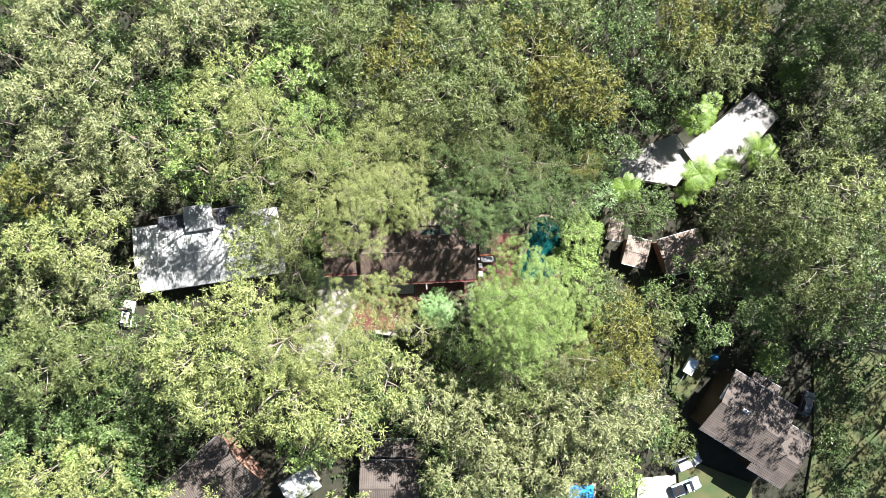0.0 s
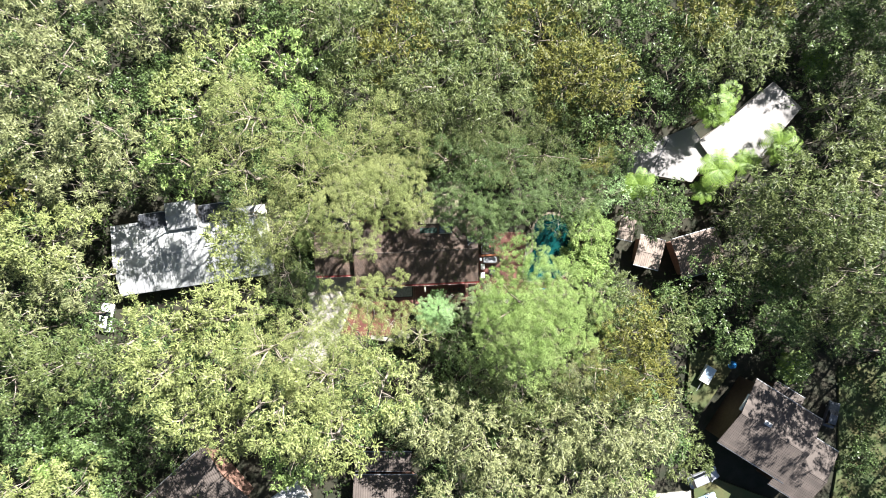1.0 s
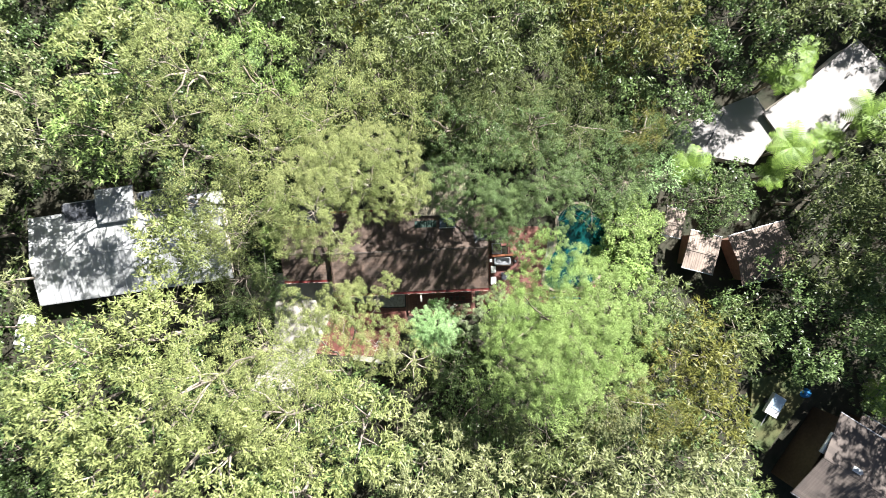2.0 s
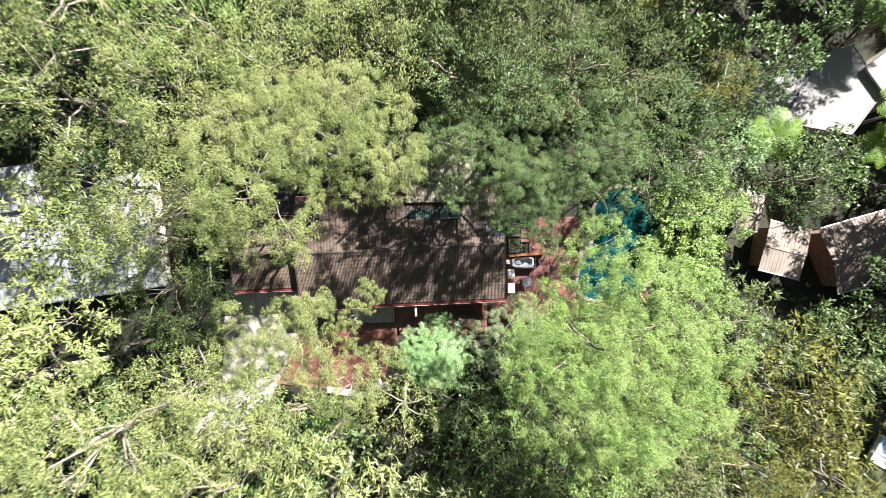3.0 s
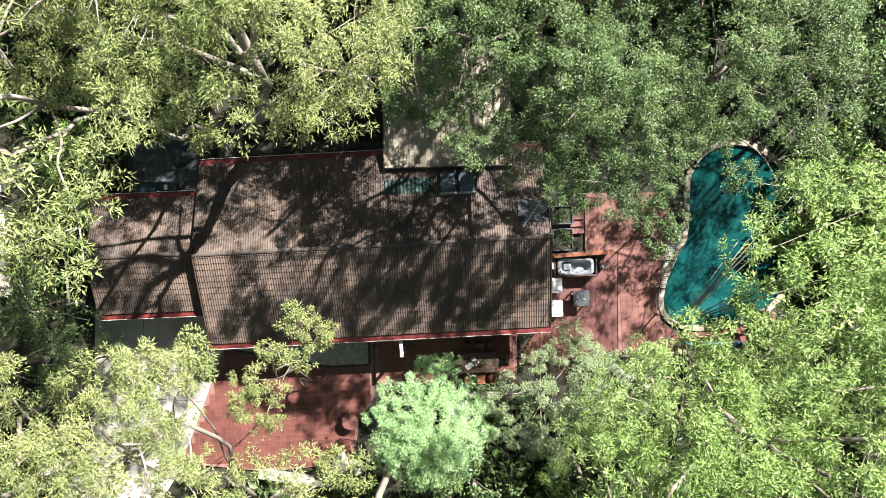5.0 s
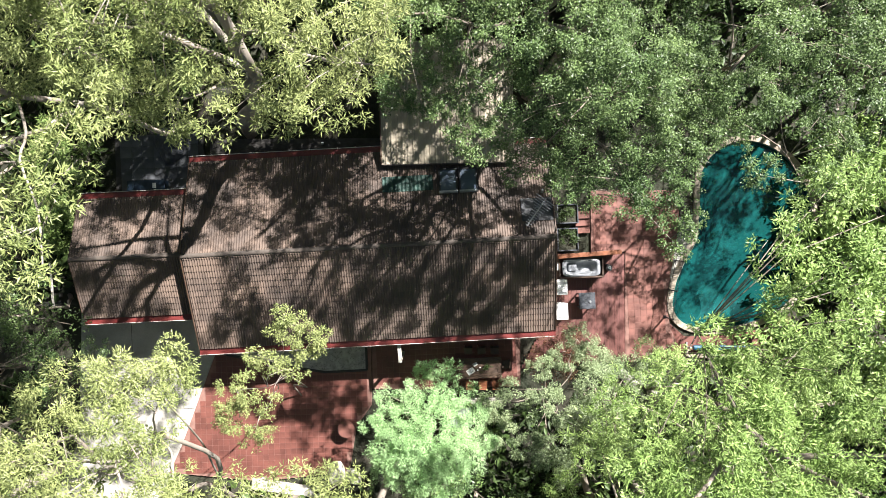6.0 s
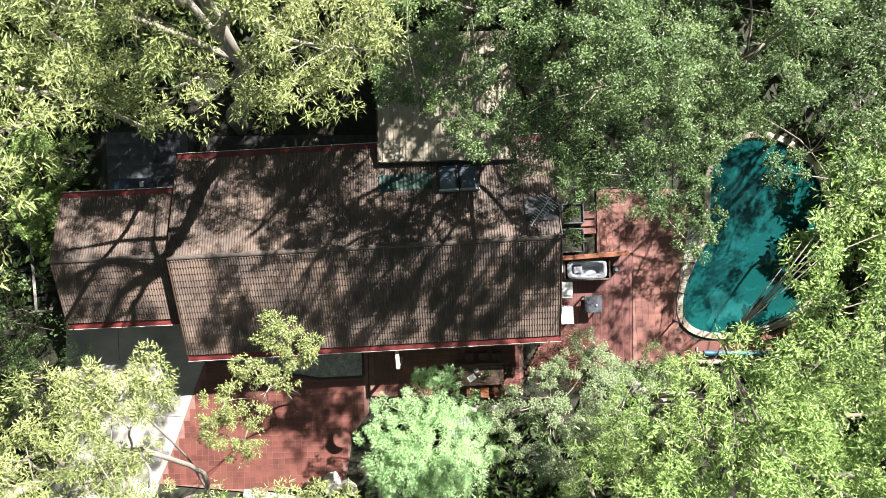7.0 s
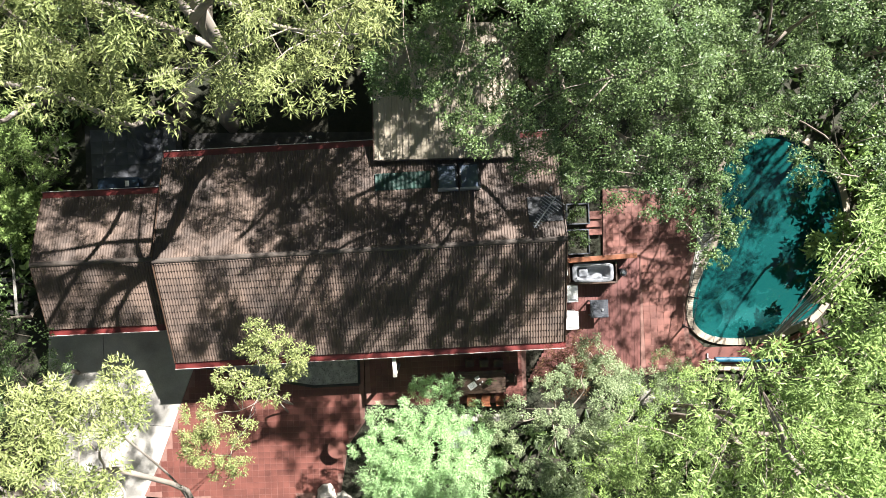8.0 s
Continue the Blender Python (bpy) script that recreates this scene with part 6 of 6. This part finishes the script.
for i, (x, y, r, h) in enumerate(((10.2, -8.1, 0.65, 0.5), (11.3, -8.35, 0.5, 0.5), (-6.3, -12.9, 0.7, 0.5), (-5.4, -13.2, 0.5, 0.4), (9.6, -7.6, 0.4, 0.3))):
    make_rock(x, y, r, h, i + 1)
make_rock(-15.4, 5.35, 1.15, 0.75, 9, "tarp", "heap under a dark grey tarpaulin on the slate paving", "covered heap")


def bare_shrub(x, y, z, size, seed, label):
    rng = np.random.default_rng(seed)
    s = thing("bare_shrub", (x, y, ground_z(x, y)), 0, label, "shrub")
    bm = bmesh.new()
    for i in range(11):
        a = rng.uniform(0, math.tau)
        tip = np.array([math.cos(a) * size * rng.uniform(0.3, 1), math.sin(a) * size * rng.uniform(0.3, 1), z * rng.uniform(0.6, 1.1)])
        p = limb_path((0, 0, 0), tip, rng, 0.1, 6)
        tube(bm, p, list(np.linspace(0.035, 0.008, 6)), 5)
        for k in (2, 3, 4):
            e = np.array(p[k]) + rng.normal(0, size * 0.25, 3)
            tube(bm, [p[k], tuple((np.array(p[k]) + e) / 2 + rng.normal(0, 0.05, 3)), tuple(e)], [0.014, 0.01, 0.005], 4)
    part("branchwork", bm, "gum_bark", s)


bare_shrub(16.0, -7.0, 3.2, 1.6, 3, "leafless pale twiggy shrub beside the pool")
bare_shrub(18.3, -5.6, 4.0, 1.5, 4, "leafless pale twiggy shrub beside the pool")

# ---- back of the garage ----
chest = thing("storage_box", (-16.5, 2.95, 0), 2, "dark blue plastic storage box behind the garage", "storage box")
part("body", boxed(-1.0, 1.0, -0.3, 0.3, 0, 0.5, bevel=0.03), "blue_plastic", chest)
part("lid", boxed(-1.03, 1.03, -0.33, 0.33, 0.5, 0.57, bevel=0.02), "blue_plastic", chest)
part("label_plate", boxed(0.35, 0.55, -0.12, 0.16, 0.572, 0.576), "paper", chest)
for x, y in ((-6.9, 5.25), (-7.5, 4.85)):
    lamp = thing("garden_light", (x, y, 0), 0, "small white round garden light beside the walkway", "garden light")
    part("post", disc(bmesh.new(), 0, 0, -0.1, 0.4, 0.025, 0.025, 10), "black", lamp)
    part("globe", disc(bmesh.new(), 0, 0, 0.4, 0.5, 0.08, 0.06, 14), "white", lamp)
steps = thing("sleeper_steps", (-22.4, -1.6, 0), 4, "timber sleeper steps beside the garage", "steps")
for i in range(10):
    part("sleeper", boxed(-0.75, 0.75, -2.0 + i * 0.42, -1.78 + i * 0.42, -0.3, 0.02 + 0.05 * i, bevel=0.015), "old_deck", steps)
rail = thing("handrail", (-21.45, -1.4, 0), 4, "weathered timber handrail beside the sleeper steps", "handrail")
part("rail", boxed(-0.06, 0.06, -2.2, 2.4, 1.0, 1.06, bevel=0.01), "stone", rail)
for y in (-2.1, -0.6, 0.9, 2.3):
    part("post", boxed(-0.05, 0.05, y - 0.05, y + 0.05, -0.4, 1.0), "old_deck", rail)


# ---- vehicles and clutter round the neighbours ----
def make_car(x, y, turn, paint, label, length=4.4, width=1.8, pickup=False, z=0.35):
    c = thing("car", (x, y, z), turn, label, "car")
    half, w = length / 2, width / 2
    prof = [(-half, 0.35), (-half, 0.85), (-half + 0.5, 0.95), (half - 1.2, 0.98), (half - 0.2, 0.82), (half, 0.6), (half, 0.35)]
    bm = bmesh.new()
    a, b = [[bm.verts.new((px, s * w, pz)) for px, pz in prof] for s in (-1, 1)]
    bm.faces.new(a)
    bm.faces.new(b[::-1])
    for i in range(7):
        bm.faces.new((a[i], a[(i + 1) % 7], b[(i + 1) % 7], b[i]))
    bmesh.ops.recalc_face_normals(bm, faces=bm.faces[:])
    bmesh.ops.bevel(bm, geom=bm.edges[:], offset=0.07, segments=2, affect="EDGES")
    part("body", bm, paint, c)
    k0, k1 = (-half + 1.9, half - 1.2) if pickup else (-half + 0.35, half - 1.15)
    bm = bmesh.new()
    lo = [bm.verts.new((px, s * (w - 0.1), 0.95)) for px, s in ((k0, -1), (k1, -1), (k1, 1), (k0, 1))]
    hi = [bm.verts.new((px, s * (w - 0.26), 1.42)) for px, s in ((k0 + 0.3, -1), (k1 - 0.65, -1), (k1 - 0.65, 1), (k0 + 0.3, 1))]
    bm.faces.new(hi)
    for i in range(4):
        bm.faces.new((lo[i], lo[(i + 1) % 4], hi[(i + 1) % 4], hi[i]))
    bmesh.ops.recalc_face_normals(bm, faces=bm.faces[:])
    part("cabin_glass", bm, "car_glass", c, "dark tinted windows")
    part("roof_panel", boxed(k0 + 0.3, k1 - 0.68, -w + 0.26, w - 0.26, 1.4, 1.46, bevel=0.03), paint, c)
    if pickup:
        part("tray", boxed(-half + 0.1, -half + 1.75, -w + 0.12, w - 0.12, 0.93, 0.99), "black", c)
    for px in (-half + 0.85, half - 0.9):
        for s in (-1, 1):
            wheel = part("wheel", tube(bmesh.new(), [(px, s * (w - 0.2), 0.32), (px, s * (w + 0.01), 0.32)], [0.32, 0.32], 20), "rubber", c)
            part("rim", tube(bmesh.new(), [(px, s * (w - 0.02), 0.32), (px, s * (w + 0.025), 0.32)], [0.19, 0.17], 14), "grey_metal", wheel)
    for s in (-1, 1):
        part("headlight", boxed(half - 0.1, half + 0.01, s * 0.62 - 0.18, s * 0.62 + 0.18, 0.62, 0.74, bevel=0.02), "white", c)
        part("mirror", boxed(k1 - 0.35, k1 - 0.2, s * w - 0.09, s * w + 0.09, 0.98, 1.1, bevel=0.02), paint, c)


make_car(39.2, -34.3, 24, "silver_paint", "silver estate car parked beside the gravel yard", 4.6)
make_car(39.1, -38.2, 22, "blue_paint", "pale blue pickup parked in the shade", 4.6, 1.8, True)
make_car(58.4, -24.8, 72, "dark_paint", "dark small car parked behind the tiled house", 3.9, 1.7)
make_car(-51.7, -10.6, 80, "white", "white car half hidden below the gums", 4.3, 1.8, False, -1.7)
trailer = thing("trailer", (39.7, -18.8, 0.35), 60, "white box trailer with pale blue lid on the lawn", "trailer")
part("box", boxed(-1.3, 1.3, -0.8, 0.8, 0.5, 1.15, bevel=0.06), "white", trailer)
part("lid", boxed(-0.4, 1.25, -0.75, 0.75, 1.15, 1.22, bevel=0.03), "blue_paint", trailer)
part("drawbar", tube(bmesh.new(), [(-1.3, 0, 0.5), (-2.9, 0, 0.45)], [0.05, 0.05], 8), "grey_metal", trailer)
for s in (-1, 1):
    part("wheel", tube(bmesh.new(), [(0, s * 0.82, 0.32), (0, s * 1.0, 0.32)], [0.32, 0.32], 18), "rubber", trailer)
make_rock(43.9, -17.6, 0.8, 1.0, 12, "bright_blue", "heap of things under a bright blue tarpaulin", "covered heap")
tank = thing("hot_water_panel", (43.4, -22.0, 5.55), -32, "pale solar hot water tank on the tiled roof", "water tank")
part("barrel", tube(bmesh.new(), [(-0.35, -1.3, 0.3), (-0.35, 1.3, 0.3)], [0.26, 0.26], 16), "white", tank)
part("panel", boxed(-0.1, 0.5, -1.2, 1.2, 0.12, 0.2), "grey_metal", tank)
vent = thing("roof_vent", (45.9, -24.6, 6.62), -32, "white double roof vent on the tiled roof", "roof vent")
part("base", boxed(-0.55, 0.55, -0.3, 0.3, 0, 0.15, bevel=0.03), "white", vent)
for x in (-0.28, 0.28):
    part("cowl", disc(bmesh.new(), x, 0, 0.15, 0.4, 0.16, 0.2, 14), "grey_metal", vent)
spool = thing("garden_pool", (22.6, -40.2, 0), 0, "bright turquoise swimming pool behind the trees", "swimming pool")
part("rim", boxed(-2.2, 2.2, -2.2, 2.2, -0.4, 0.0, bevel=0.05), "coping", spool)
part("water", boxed(-1.9, 1.9, -1.9, 1.9, -0.3, 0.02), "bright_blue", spool)
